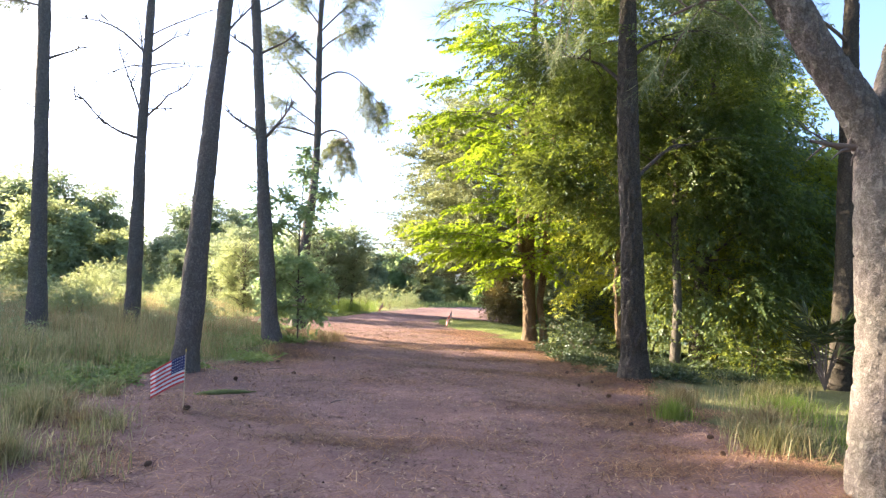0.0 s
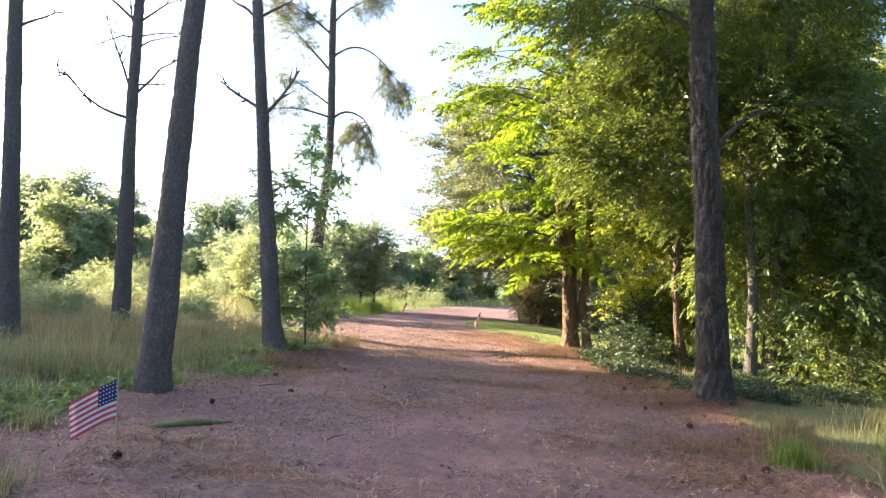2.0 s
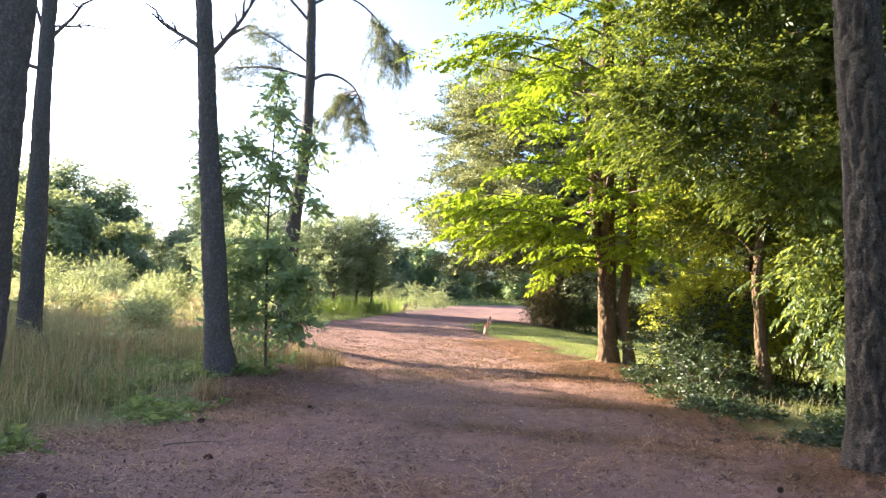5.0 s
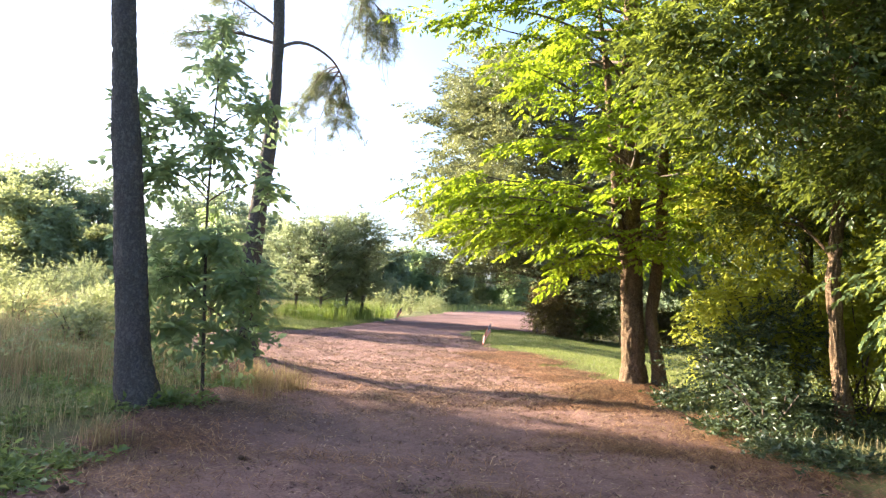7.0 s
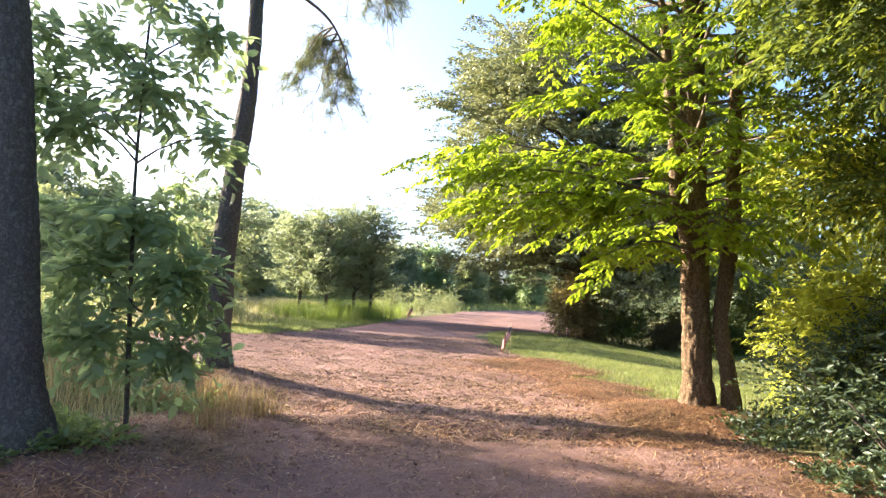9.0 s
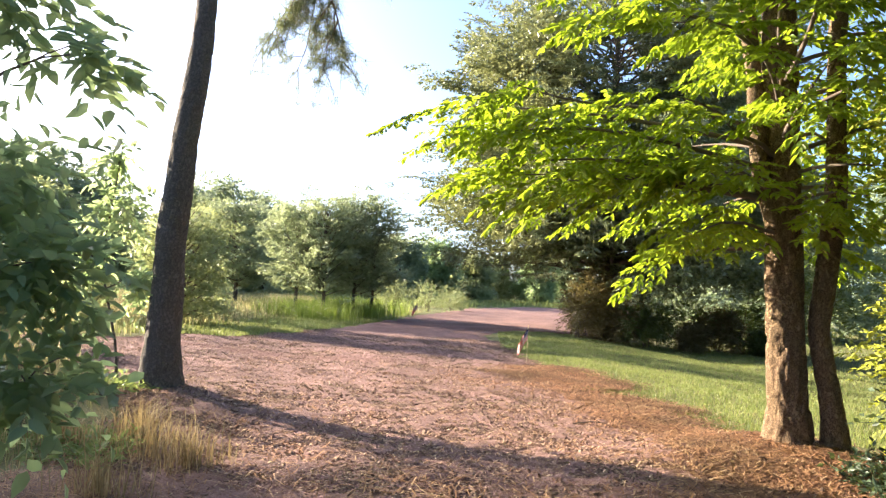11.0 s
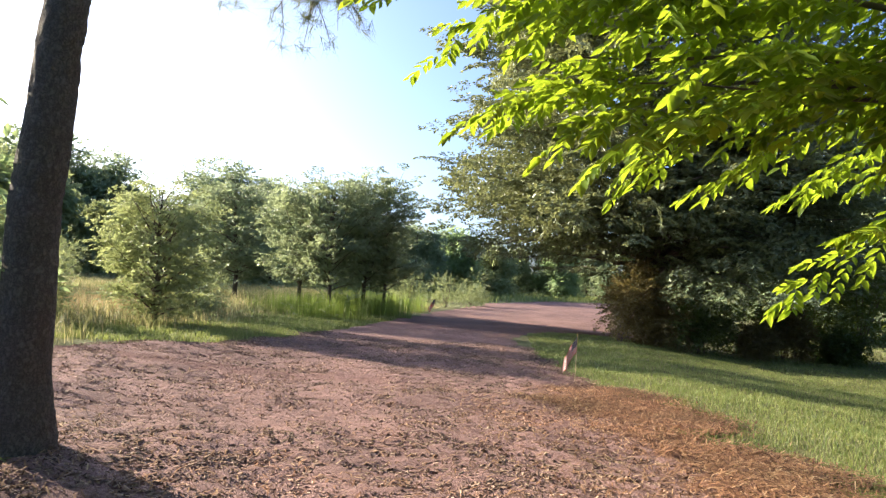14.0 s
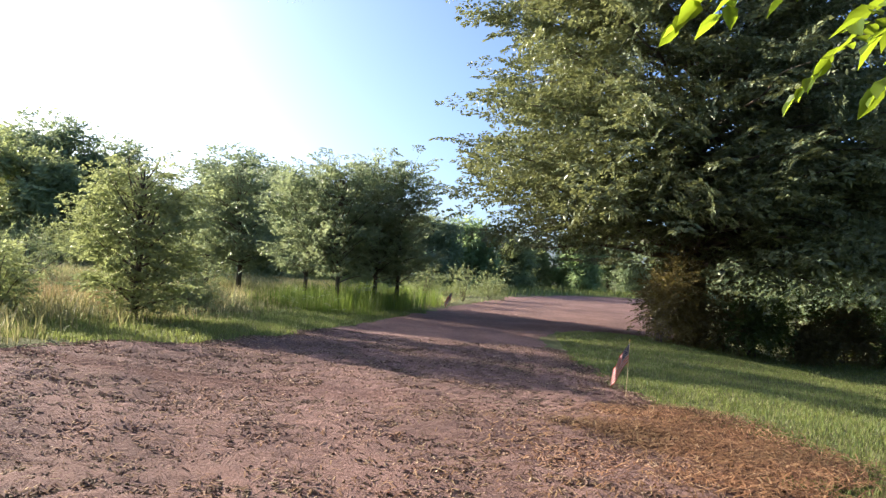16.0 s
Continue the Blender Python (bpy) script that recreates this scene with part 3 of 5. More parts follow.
pine_tree("pine_tree", on_ground(-7.31, 16.0, -0.1), "tall pine with many bare dead side branches",
          [(0, 0, 0), (-0.14, 0, 4.8), (-0.17, 0, 8.3), (0.1, 0, 14)], [0.19, 0.16, 0.13, 0.05],
          [(4.75, (-2.0, 0.2, 5.95), 0.036, 0, -0.12), (5.2, (-1.0, 0.1, 7.2), 0.03, 0, 0.0), (5.2, (0.95, -0.1, 6.2), 0.032, 0, 0.04), (5.5, (0.8, 0.2, 5.55), 0.022, 0, 0.03),
           (6.3, (0.9, 0, 6.6), 0.022, 0, 0.1), (6.55, (0.95, 0.3, 6.7), 0.022, 0, 0.08), (6.85, (0.85, -0.1, 7.4), 0.028, 0, 0.05), (6.55, (-1.4, 0.1, 6.15), 0.02, 0, 0.12),
           (6.85, (-2.1, -0.2, 7.6), 0.03, 0, 0.16), (6.55, (-0.45, 0, 7.7), 0.026, 0, 0.0), (7.3, (1.5, -0.2, 8.0), 0.02, 0, 0.05),
           (10, (2, 1, 10.5), 0.05, 14, 0.1), (11, (-2, 1, 12), 0.05, 14, 0.1), (12, (1, -2, 13), 0.05, 14, 0.1)])
pine_tree("pine_tree", on_ground(-3.74, 10.0, -0.1), "leaning dark pine trunk with mossy foot",
          [(0, 0, 0), (0.02, 0, 0.5), (0.10, 0, 3.2), (0.22, 0, 5.9), (0.45, 0, 13)], [0.25, 0.19, 0.165, 0.15, 0.06],
          [(4.9, (0.35, 0, 5.0), 0.02, 0, 0.0), (5.2, (0.9, 0.2, 6.4), 0.02, 0, -0.05),
           (9, (2, 1, 9.8), 0.05, 14, 0.1), (10.2, (-2, 1, 11), 0.05, 14, 0.1), (11.4, (1, -2, 12.3), 0.05, 14, 0.1)])
pine_tree("pine_tree", on_ground(-3.57, 14.58, -0.1), "dark pine leaning off plumb with forked dead limb",
          [(0, 0, 0), (-0.12, 0, 0.6), (-0.62, 0, 5.0), (-0.95, 0, 8.1), (-1.2, 0, 14)], [0.25, 0.185, 0.15, 0.13, 0.05],
          [(4.5, (0.1, 0, 5.45), 0.045, 0, -0.08), (4.65, (-1.5, 0.2, 5.25), 0.038, 0, -0.03), (6.4, (-1.45, 0, 6.9), 0.032, 0, 0.05), (6.45, (0.05, 0, 7.0), 0.034, 0, -0.05), (7.4, (0.4, 0, 8.2), 0.025, 0, 0.0),
           (10, (1.6, 1, 10.5), 0.05, 14, 0.1), (11, (-3, 1, 12), 0.05, 14, 0.1), (12, (0, -2, 13), 0.05, 14, 0.1)])
pine_e = pine_tree("pine_tree", on_ground(-4.0, 19.2, -0.1), "pine with reddish trunk and drooping needled boughs",
          [(-0.02, 0, 0), (-0.03, 0, 0.6), (-0.03, 0, 1.8), (0.05, 0, 3.0), (0.16, 0, 4.0), (0.19, 0, 4.8), (0.17, 0, 6), (0.11, 0, 7.2), (0.05, 0, 9), (0.1, 0, 13)], [0.27, 0.195, 0.18, 0.17, 0.16, 0.15, 0.14, 0.13, 0.11, 0.03],
          [(5.7, (-1.55, 0.1, 5.9), 0.035, 12, 0.08), (6.0, (-1.2, 0.3, 6.9), 0.03, 12, 0.0), (6.9, (-1.4, 0, 8.5), 0.035, 18, 0.0),
           (7.9, (-1.6, 0.3, 8.9), 0.035, 24, 0.1), (8.2, (1.3, 0.1, 9.1), 0.03, 24, 0.1), (8.8, (1.7, -0.2, 10.1), 0.03, 28, 0.1), (9.0, (-1.4, 0.2, 10.4), 0.03, 28, 0.1),
           (10.0, (0.9, 1.2, 11.2), 0.03, 28, 0.1), (10.5, (-0.7, -1.2, 11.8), 0.03, 28, 0.1)], plate=0.065)


def bough(ob, spine, ends, r, tufts):
    """A drooping bough: an arched spine, twigs that hang from it to their ends, and brushes of needles along them."""
    sp = np.asarray(spine, float)
    t = np.linspace(0, 1, len(sp))
    pieces, tp, td = [tube(sp, np.linspace(r, r * 0.35, len(sp)), 8)[:2]], [], []
    for e, at in ends:
        a = np.array([np.interp(at, t, sp[:, i]) for i in range(3)])
        q = limb_path(a, e, 0.16, 0.08, 8)
        pieces.append(tube(q, np.linspace(r * 0.5, 0.006, 8), 6)[:2])
        for _ in range(11):
            s0 = q[rng.integers(2, 8)]
            e1 = s0 + unit(q[-1] - q[0]) * rng.uniform(0.1, 0.4) + rng.normal(0, 0.2, 3) - UP * 0.12
            q1 = limb_path(s0, e1, 0.12, 0.1, 5)
            pieces.append(tube(q1, np.linspace(0.009, 0.004, 5), 5)[:2])
            for _ in range(tufts):
                k = rng.integers(1, 5)
                tp.append(q1[k] + rng.normal(0, 0.03, 3))
                td.append(unit(unit(e1 - s0) + rng.normal(0, 0.6, 3) + UP * 0.2))
    v, f = join(pieces)
    part("branch", mesh_np("branch", v, f, M_TWIG, True), ob, "arched drooping bough")
    v, f = needle_tufts(np.array(tp), np.array(td), 18, 0.25, 0.006)
    part("needles", mesh_np("needles", v, f, M_NEEDLE), ob)["kind"] = "stuff"


bough(pine_e, [(0.13, 0, 5.6), (0.28, 0.7, 6.05), (0.42, 1.6, 6.3), (0.58, 2.8, 6.42), (0.6, 4.0, 6.35), (0.52, 5.2, 6.1)],
      [((-0.35, 5.3, 5.5), 0.8), ((-0.9, 4.8, 5.75), 0.7), ((0.1, 5.4, 5.35), 0.9), ((0.45, 5.6, 5.55), 1.0), ((-0.45, 4.4, 5.9), 0.65), ((0.3, 5.3, 5.7), 0.85), ((-0.7, 5.2, 6.1), 0.75), ((-0.15, 5.0, 5.7), 0.7), ((-0.6, 4.9, 5.6), 0.65), ((0.2, 5.1, 5.9), 0.75)], 0.04, 6)
bough(pine_e, [(0.1, 0, 7.3), (0.35, 0.8, 7.9), (0.7, 1.6, 8.2), (1.1, 2.4, 8.1), (1.5, 3.1, 7.7)],
      [((1.25, 3.0, 6.9), 0.85), ((1.6, 3.2, 6.8), 1.0), ((1.9, 3.2, 7.1), 1.0), ((1.0, 2.8, 7.2), 0.7), ((1.75, 3.4, 7.4), 0.95), ((1.4, 3.0, 7.2), 0.8), ((1.1, 2.9, 7.6), 0.8)], 0.035, 6)

# ---- forked pine beside the way ----
fork = pine_tree("pine_tree", on_ground(3.35, 5.0, -0.1), "forked pine with pale thick plated bark",
          [(0, 0, 0), (0, 0, 1.2), (-0.02, 0, 2.7), (0.25, 0.15, 3.6), (0.5, 0.3, 6), (0.6, 0.3, 10)], [0.27, 0.215, 0.21, 0.14, 0.12, 0.05],
          [(2.72, (-0.6, 0, 2.75), 0.04, 0, -0.05), (4.6, (-1.6, 1.0, 5.6), 0.04, 14, 0.1), (5.5, (-1.2, 2.5, 7), 0.05, 16, 0.1), (6.5, (1.5, 0.5, 8), 0.05, 14, 0.1),
           (7.5, (-1.6, -0.5, 8.6), 0.05, 14, 0.1), (8.5, (0.5, 2, 10), 0.05, 14, 0.1)], plate=0.075, depth=0.03, slim=False)
v, f = rough_trunk([(0.02, 0, 2.45), (-0.2, 0, 2.95), (-0.62, 0, 3.55), (-0.9, 0, 4.0), (-1.3, 0.1, 5.6), (-1.4, 0.2, 8)], [0.16, 0.15, 0.13, 0.12, 0.09, 0.04], 0.075, 0.024, 44, 0.03, 3.6)
part("limb", mesh_np("limb", v, f, M_PINE_BARK, True), fork, "thick leaning fork limb")
pieces, tp, td = [], [], []
for a, b, r in (((-0.85, 0, 3.92), (-1.6, 0.3, 3.8), 0.035), ((-1.0, 0, 4.3), (-2.4, 2.2, 4.7), 0.03), ((-1.2, 0, 5.2), (-3.0, 3.2, 5.2), 0.03), ((-1.25, 0.1, 5.4), (-2.2, 4.0, 5.6), 0.03)):
    p = limb_path(a, b, 0.08, 0.12, 9)
    pieces.append(tube(p, np.linspace(r, 0.008, 9), 7)[:2])
    for _ in range(9):
        s = p[rng.integers(3, 9)]
        e = s + rng.normal(0, 0.28, 3) - UP * 0.12
        pieces.append(tube(limb_path(s, e, 0.1, 0.1, 4), np.linspace(0.008, 0.003, 4), 5)[:2])
        for _ in range(4):
            tp.append(e + rng.normal(0, 0.08, 3))
            td.append(unit(e - s + rng.normal(0, 0.2, 3)))
v, f = join(pieces)
part("branch", mesh_np("branch", v, f, M_TWIG, True), fork, "crooked side branch")
v, f = needle_tufts(np.array(tp), np.array(td))
part("needles", mesh_np("needles", v, f, M_NEEDLE), fork)["kind"] = "stuff"

# ---- leafy edge on the other side ----
broad_tree("oak_tree", on_ground(3.34, 11.34, -0.1), "dark furrowed trunk with thin overhanging leafy limbs",
           [(0, 0, 0), (-0.02, 0, 0.5), (-0.14, 0, 2.6), (-0.23, 0, 3.8), (-0.31, 0, 5.7), (-0.35, 0.2, 10)], [0.30, 0.21, 0.175, 0.165, 0.15, 0.06],
           [(-1.2, 0.8, 5.9, 1.6, 1.4, 0.7, 330), (1.0, 1.0, 6.4, 1.7, 1.6, 0.9, 420), (-0.3, -0.6, 7.6, 1.9, 1.8, 1.1, 480), (0.6, 1.6, 9.0, 2.2, 2.2, 1.5, 600), (-1.5, 0.4, 8.5, 1.7, 1.7, 1.3, 420),
            (1.6, 1.8, 4.6, 1.0, 1.2, 0.8, 260)],
           M_LEAF_DEEP, M_OAK_BARK, leaf=0.085, rough=True, twigs=6, flat=0.6, per=6, density=0.7, furrow=(0.07, 0.05, 56, 0.03, 8.0))
lime_limbs = []
for k in range(104):
    hz = 2.05 + 7.6 * ((k + 0.5) / 104) ** 1.1
    az = k * 2.39996 + rng.normal(0, 0.2)
    far = float(np.interp(hz, (2.0, 2.4, 2.9, 3.6, 4.6, 6.0, 8.0, 9.7), (0.6, 1.3, 2.1, 2.9, 3.3, 3.4, 3.2, 2.2)))
    far *= (1.0 if math.cos(az) < 0.1 else 0.8) * (1 - 0.22 * abs(math.sin(az))) * rng.uniform(0.72, 1.05)
    off = (az - math.radians(155)) % (2 * math.pi)
    if (math.sin(az) > 0.3 and k % 2) or (hz < 4.6 and min(off, 2 * math.pi - off) < 0.42):
        continue
    lime_limbs.append((hz, az, far, rng.uniform(0.3, 0.55), rng.uniform(0.2, 0.42)))
lime_limbs += [(2.9, math.pi * 0.99, 3.2, 0.3, 0.2), (2.7, math.pi * 1.03, 2.85, 0.3, 0.22), (2.4, math.pi * 1.1, 2.0, 0.25, 0.22), (2.1, math.pi * 1.2, 1.3, 0.2, 0.25), (1.95, math.pi * 0.9, 1.1, 0.1, 0.2), (2.4, math.pi * 1.06, 2.3, 0.2, 0.18), (2.6, math.pi * 1.0, 2.8, 0.16, 0.13), (3.1, math.pi * 1.08, 2.7, 0.2, 0.15),
               (2.45, math.pi * 1.02, 2.5, 0.16, 0.12)]
lime = branchy_tree("lime_green_tree", on_ground(2.51, 18.48, -0.1), "yellow-green leafy tree, sunlit sprays drooping over the way",
           [(0, 0, 0), (-0.02, 0, 0.48), (-0.16, 0, 3.2), (-0.23, 0, 5.6), (-0.2, 0.2, 10.5)], [0.256, 0.176, 0.157, 0.133, 0.038], lime_limbs,
           M_LEAF_LIME, M_BROWN_BARK, leaf=0.094, fan=0.72, step=0.19, subs=8, per=10, droop=0.34, aspect=0.5, tilt=0.2, rough=True, fine=True, loose=0.09, start=0.2, limb=0.1)
v, f = rough_trunk([(0.40, -0.1, 0), (0.36, -0.1, 0.4), (0.22, -0.05, 1.2), (0.34, -0.1, 2.4), (0.36, 0, 4), (0.5, 0, 7)], [0.15, 0.11, 0.10, 0.095, 0.08, 0.04], 0.09, 0.015, 24, 0.05)
part("stem", mesh_np("stem", v, f, M_BROWN_BARK, True), lime, "slimmer second stem")
v, f = rough_trunk([(-0.16, -0.05, 2.0), (-0.36, -0.05, 2.7), (-0.42, 0, 3.6), (-0.58, 0, 5.0), (-0.8, 0, 6.5)], [0.09, 0.08, 0.065, 0.055, 0.03], 0.09, 0.012, 20, 0.05)
part("stem", mesh_np("stem", v, f, M_BROWN_BARK, True), lime, "upright side stem")

broad_tree("magnolia_tree", on_ground(6.0, 15.6, -0.1), "dense dark-green tree with foliage down to the ground",
           [(0, 0, 0), (0.1, 0, 3), (0.3, 0, 7), (0.3, 0, 10)], [0.2, 0.15, 0.1, 0.04],
           [(-0.9, -0.8, 2.0, 1.2, 1.1, 0.8, 330), (0.4, -1.2, 1.8, 1.3, 1.1, 0.9, 360), (1.6, -0.6, 2.2, 1.3, 1.1, 1.0, 360), (-0.8, -0.6, 3.7, 1.5, 1.4, 1.0, 460), (0.9, -1.0, 3.6, 1.6, 1.4, 1.0, 500), (2.3, 0, 3.7, 1.4, 1.4, 1.0, 400),
            (-0.9, -0.2, 5.4, 1.5, 1.5, 1.0, 430), (0.8, -0.4, 5.6, 1.7, 1.6, 1.1, 500), (2.0, 0.4, 5.4, 1.2, 1.2, 0.8, 240), (0, 0, 7.3, 1.8, 1.7, 1.2, 480), (0.4, 0, 9.0, 1.6, 1.6, 1.2, 360)],
           M_LEAF_DARK, leaf=0.1, droop=0.45, twigs=4, flat=0.6, per=6, density=0.72)
broad_tree("understory_tree", on_ground(5.0, 14.2, -0.1), "thin sunlit trunk among undergrowth",
           [(0, 0, 0), (0.05, 0, 1.5), (-0.1, 0, 3.5), (0.1, 0, 6)], [0.12, 0.09, 0.07, 0.03],
           [(-0.4, 0.4, 4.5, 1.1, 1.1, 0.9, 260), (0.6, 0, 5.6, 1.2, 1.2, 1.0, 300), (-0.9, 0.6, 3.2, 0.8, 0.8, 0.5, 160), (-1.5, 0.2, 4.9, 1.0, 1.0, 0.6, 220), (-1.9, 0.4, 6.2, 1.1, 1.1, 0.7, 260), (-0.6, -0.6, 6.6, 1.2, 1.2, 0.8, 280), (0.8, -0.6, 4.2, 1.1, 1.0, 0.8, 260), (1.0, -0.4, 7.0, 1.3, 1.2, 0.9, 280), (-1.2, 0.2, 7.8, 1.3, 1.3, 0.8, 280)], M_LEAF_DEEP, leaf=0.085, flat=0.6, per=6, density=0.9)
broad_tree("understory_tree", on_ground(4.35, 15.75, -0.1), "crooked slim trunk, sunlit orange on one side",
           [(0, 0, 0), (-0.12, 0, 0.8), (-0.22, 0, 1.9), (-0.1, 0, 3.5), (0.2, 0, 6.5)], [0.12, 0.085, 0.075, 0.06, 0.03],
           [(-0.5, 0.6, 4.0, 1.2, 1.1, 0.8, 300), (0.5, 0.3, 5.4, 1.3, 1.3, 0.9, 340), (-0.3, 0.2, 6.8, 1.3, 1.3, 1.0, 320), (-0.4, 0.9, 2.7, 0.9, 0.8, 0.5, 180), (-1.6, -1.2, 3.7, 0.9, 0.9, 0.4, 120), (-2.1, -1.0, 4.3, 0.9, 0.9, 0.45, 130), (-1.2, -1.6, 4.5, 0.9, 0.9, 0.5, 150), (-1.7, -0.6, 5.4, 1.0, 1.0, 0.6, 220), (-1.0, -1.2, 6.2, 1.1, 1.1, 0.6, 220)], M_LEAF_DEEP, M_BROWN_BARK, leaf=0.09, rough=True, flat=0.6, per=6, density=1.0)
broad_tree("understory_tree", on_ground(4.9, 18.1, -0.1), "leafy thicket tree, sunlight put into its leaf colour",
           [(0, 0, 0), (0.1, 0, 2), (0, 0, 5), (0.1, 0, 8)], [0.13, 0.1, 0.08, 0.03],
           [(-0.5, -0.3, 1.5, 1.0, 0.9, 0.9, 300), (0.7, -0.2, 1.7, 1.1, 1.0, 0.9, 300), (-0.5, -0.2, 3.2, 1.2, 1.1, 1.0, 380), (0.9, 0.0, 3.6, 1.3, 1.2, 1.0, 380), (-0.3, 0, 4.9, 1.4, 1.3, 1.1, 400), (0.9, 0.1, 6.0, 1.5, 1.4, 1.1, 400), (0.3, 0.2, 7.6, 1.6, 1.5, 1.2, 380)], M_LEAF_SUNLIT, leaf=0.095, flat=0.6, per=6, density=0.9)
broad_tree("understory_tree", on_ground(7.6, 19.0, -0.1), "tall leafy tree at the wood's edge",
           [(0, 0, 0), (0.1, 0, 3), (0, 0, 7), (0.1, 0, 11)], [0.16, 0.13, 0.1, 0.03],
           [(-0.6, 0, 2.6, 1.4, 1.3, 1.0, 300), (0.8, 0.2, 3.8, 1.6, 1.5, 1.1, 340), (-0.8, -0.2, 5.4, 1.7, 1.6, 1.2, 420), (0.8, 0.2, 7.0, 1.8, 1.7, 1.2, 420), (-0.3, 0, 9.0, 1.8, 1.8, 1.3, 420)], M_LEAF_DEEP, leaf=0.11, flat=0.7, per=6, density=0.8)
for x, y, h, m in ((9.3, 16.5, 5.5, M_LEAF_SUNLIT), (7.0, 17.2, 8.0, M_LEAF_SUNLIT), (9.6, 20.5, 8.5, M_LEAF_SUNLIT), (11.5, 13.5, 5.0, M_LEAF_SUNLIT)):
    broad_tree("wood_edge_tree", on_ground(x, y, -0.1), "leafy tree of the dense wood's edge",
               [(0, 0, 0), (0.1, 0, h * 0.3), (0, 0, h * 0.7), (0.1, 0, h)], [0.16, 0.13, 0.1, 0.03],
               [(0.4 * math.cos(k * 2.4) * 2.2, 0.4 * math.sin(k * 2.4) * 2.2, 1.2 + k * (h - 1.5) / 8, 1.4, 1.4, 0.9, 230) for k in range(9)], m, leaf=0.14, twig=0.45, per=8, group="wood edge trees")
pine_tree("pine_tree", on_ground(7.35, 12.2, -0.1), "pine trunk behind a palmetto, shade put into its bark colour",
          [(0, 0, 0), (0.05, 0, 2), (0.1, 0, 7), (0.2, 0, 13)], [0.26, 0.22, 0.18, 0.06],
          [(4.4, (-0.8, 0, 4.9), 0.03, 0, 0), (6.5, (-1.6, -0.5, 7), 0.04, 12, 0.1), (8, (1.6, 0.5, 9), 0.04, 12, 0.1), (9.5, (-1.6, 0.5, 10.5), 0.04, 12, 0.1), (11, (1, 1, 12), 0.04, 12, 0.1)], group="pines by the wood", bark=M_SHADED_BARK)


def shrub(name, x, y, r, h, mat, label, n=300, leaf=0.08, per=9, twig=0.3, group=""):
    """Several stems from one foot with leaf sprays from near the ground up."""
    ob = thing(name, on_ground(x, y, -0.03), label, "shrub", group)
    vs = []
    for _ in range(6):
        e = np.array((rng.normal(0, r * 0.5), rng.normal(0, r * 0.5), h * rng.uniform(0.6, 1.0)))
        v, f, _, _ = tube(limb_path((rng.normal(0, 0.05), rng.normal(0, 0.05), 0), e, 0.05, 0.1), np.linspace(0.018, 0.005, 6), 6)
        part("stem", mesh_np("stem", v, f, M_TWIG, True), ob)
    for k in range(5):
        c = (rng.normal(0, r * 0.45), rng.normal(0, r * 0.45), h * rng.uniform(0.3, 0.8))
        p, d = clump_points(c, (r * 0.65, r * 0.65, h * 0.36), n * 2 // 5, gap=-1.1)
        p[:, 2] = np.maximum(p[:, 2], 0.05)
        vs.append(sprays(p, d + UP * 0.25, per, twig, leaf, 0.3))
    v, f = join(vs)
    part("foliage", mesh_np("leaves", v, f, mat), ob)["kind"] = "stuff"
    return ob


for x, y, r, h, m, n in ((3.35, 15.6, 0.45, 0.7, M_LEAF_SHADED, 150), (3.5, 16.7, 0.55, 1.25, M_LEAF_SHADED, 260), (3.95, 17.3, 0.6, 1.5, M_LEAF_SHADED, 240),
                         (4.1, 18.3, 0.6, 2.0, M_LEAF_SUNLIT, 300), (5.4, 17.3, 0.7, 1.9, M_LEAF_SUNLIT, 240), (6.3, 13.6, 0.7, 1.0, M_LEAF_DEEP, 170), (8.1, 14.4, 0.8, 1.6, M_LEAF_SUNLIT, 240), (7.3, 15.2, 0.7, 1.2, M_LEAF_SUNLIT, 200)):
    shrub("undergrowth_shrub", x, y, r, h, m, "leafy undergrowth shrub at the wood's edge", n, group="undergrowth shrubs")

# ---- saplings on the meadow side ----
sap = broad_tree("sapling", on_ground(-3.2, 15.3, -0.05), "slender sapling with large fresh green leaves",
           [(0, 0, 0), (-0.06, 0, 1.2), (-0.12, 0, 2.3), (-0.1, 0, 3.6), (-0.08, 0, 4.6)], [0.021, 0.018, 0.014, 0.01, 0.004],
           [(-0.45, 0, 0.9, 0.45, 0.45, 0.32, 60), (0.35, 0, 0.8, 0.42, 0.45, 0.32, 52), (-0.55, 0.1, 1.5, 0.55, 0.55, 0.35, 90), (0.35, 0, 1.45, 0.5, 0.45, 0.33, 80), (-0.2, 0.1, 1.95, 0.75, 0.6, 0.25, 96),
            (-0.6, 0, 2.7, 0.5, 0.5, 0.25, 48), (-0.95, 0, 3.0, 0.4, 0.4, 0.3, 36), (0.0, 0, 3.0, 0.4, 0.4, 0.3, 44), (-1.0, 0, 3.5, 0.28, 0.3, 0.22, 22), (0.5, 0, 3.5, 0.36, 0.3, 0.2, 28), (-0.45, 0, 3.4, 0.35, 0.35, 0.3, 30), (-0.1, 0, 4.0, 0.28, 0.28, 0.35, 36), (-0.08, 0, 4.45, 0.15, 0.15, 0.2, 16), (0.5, 0, 2.6, 0.35, 0.3, 0.12, 16)],
           M_LEAF_SAP, leaf=0.135, twig=0.42, per=9, droop=0.3, gap=-3, density=0.8, fine=True, category="sapling", aspect=0.48, twigs=2, crown="leaves")
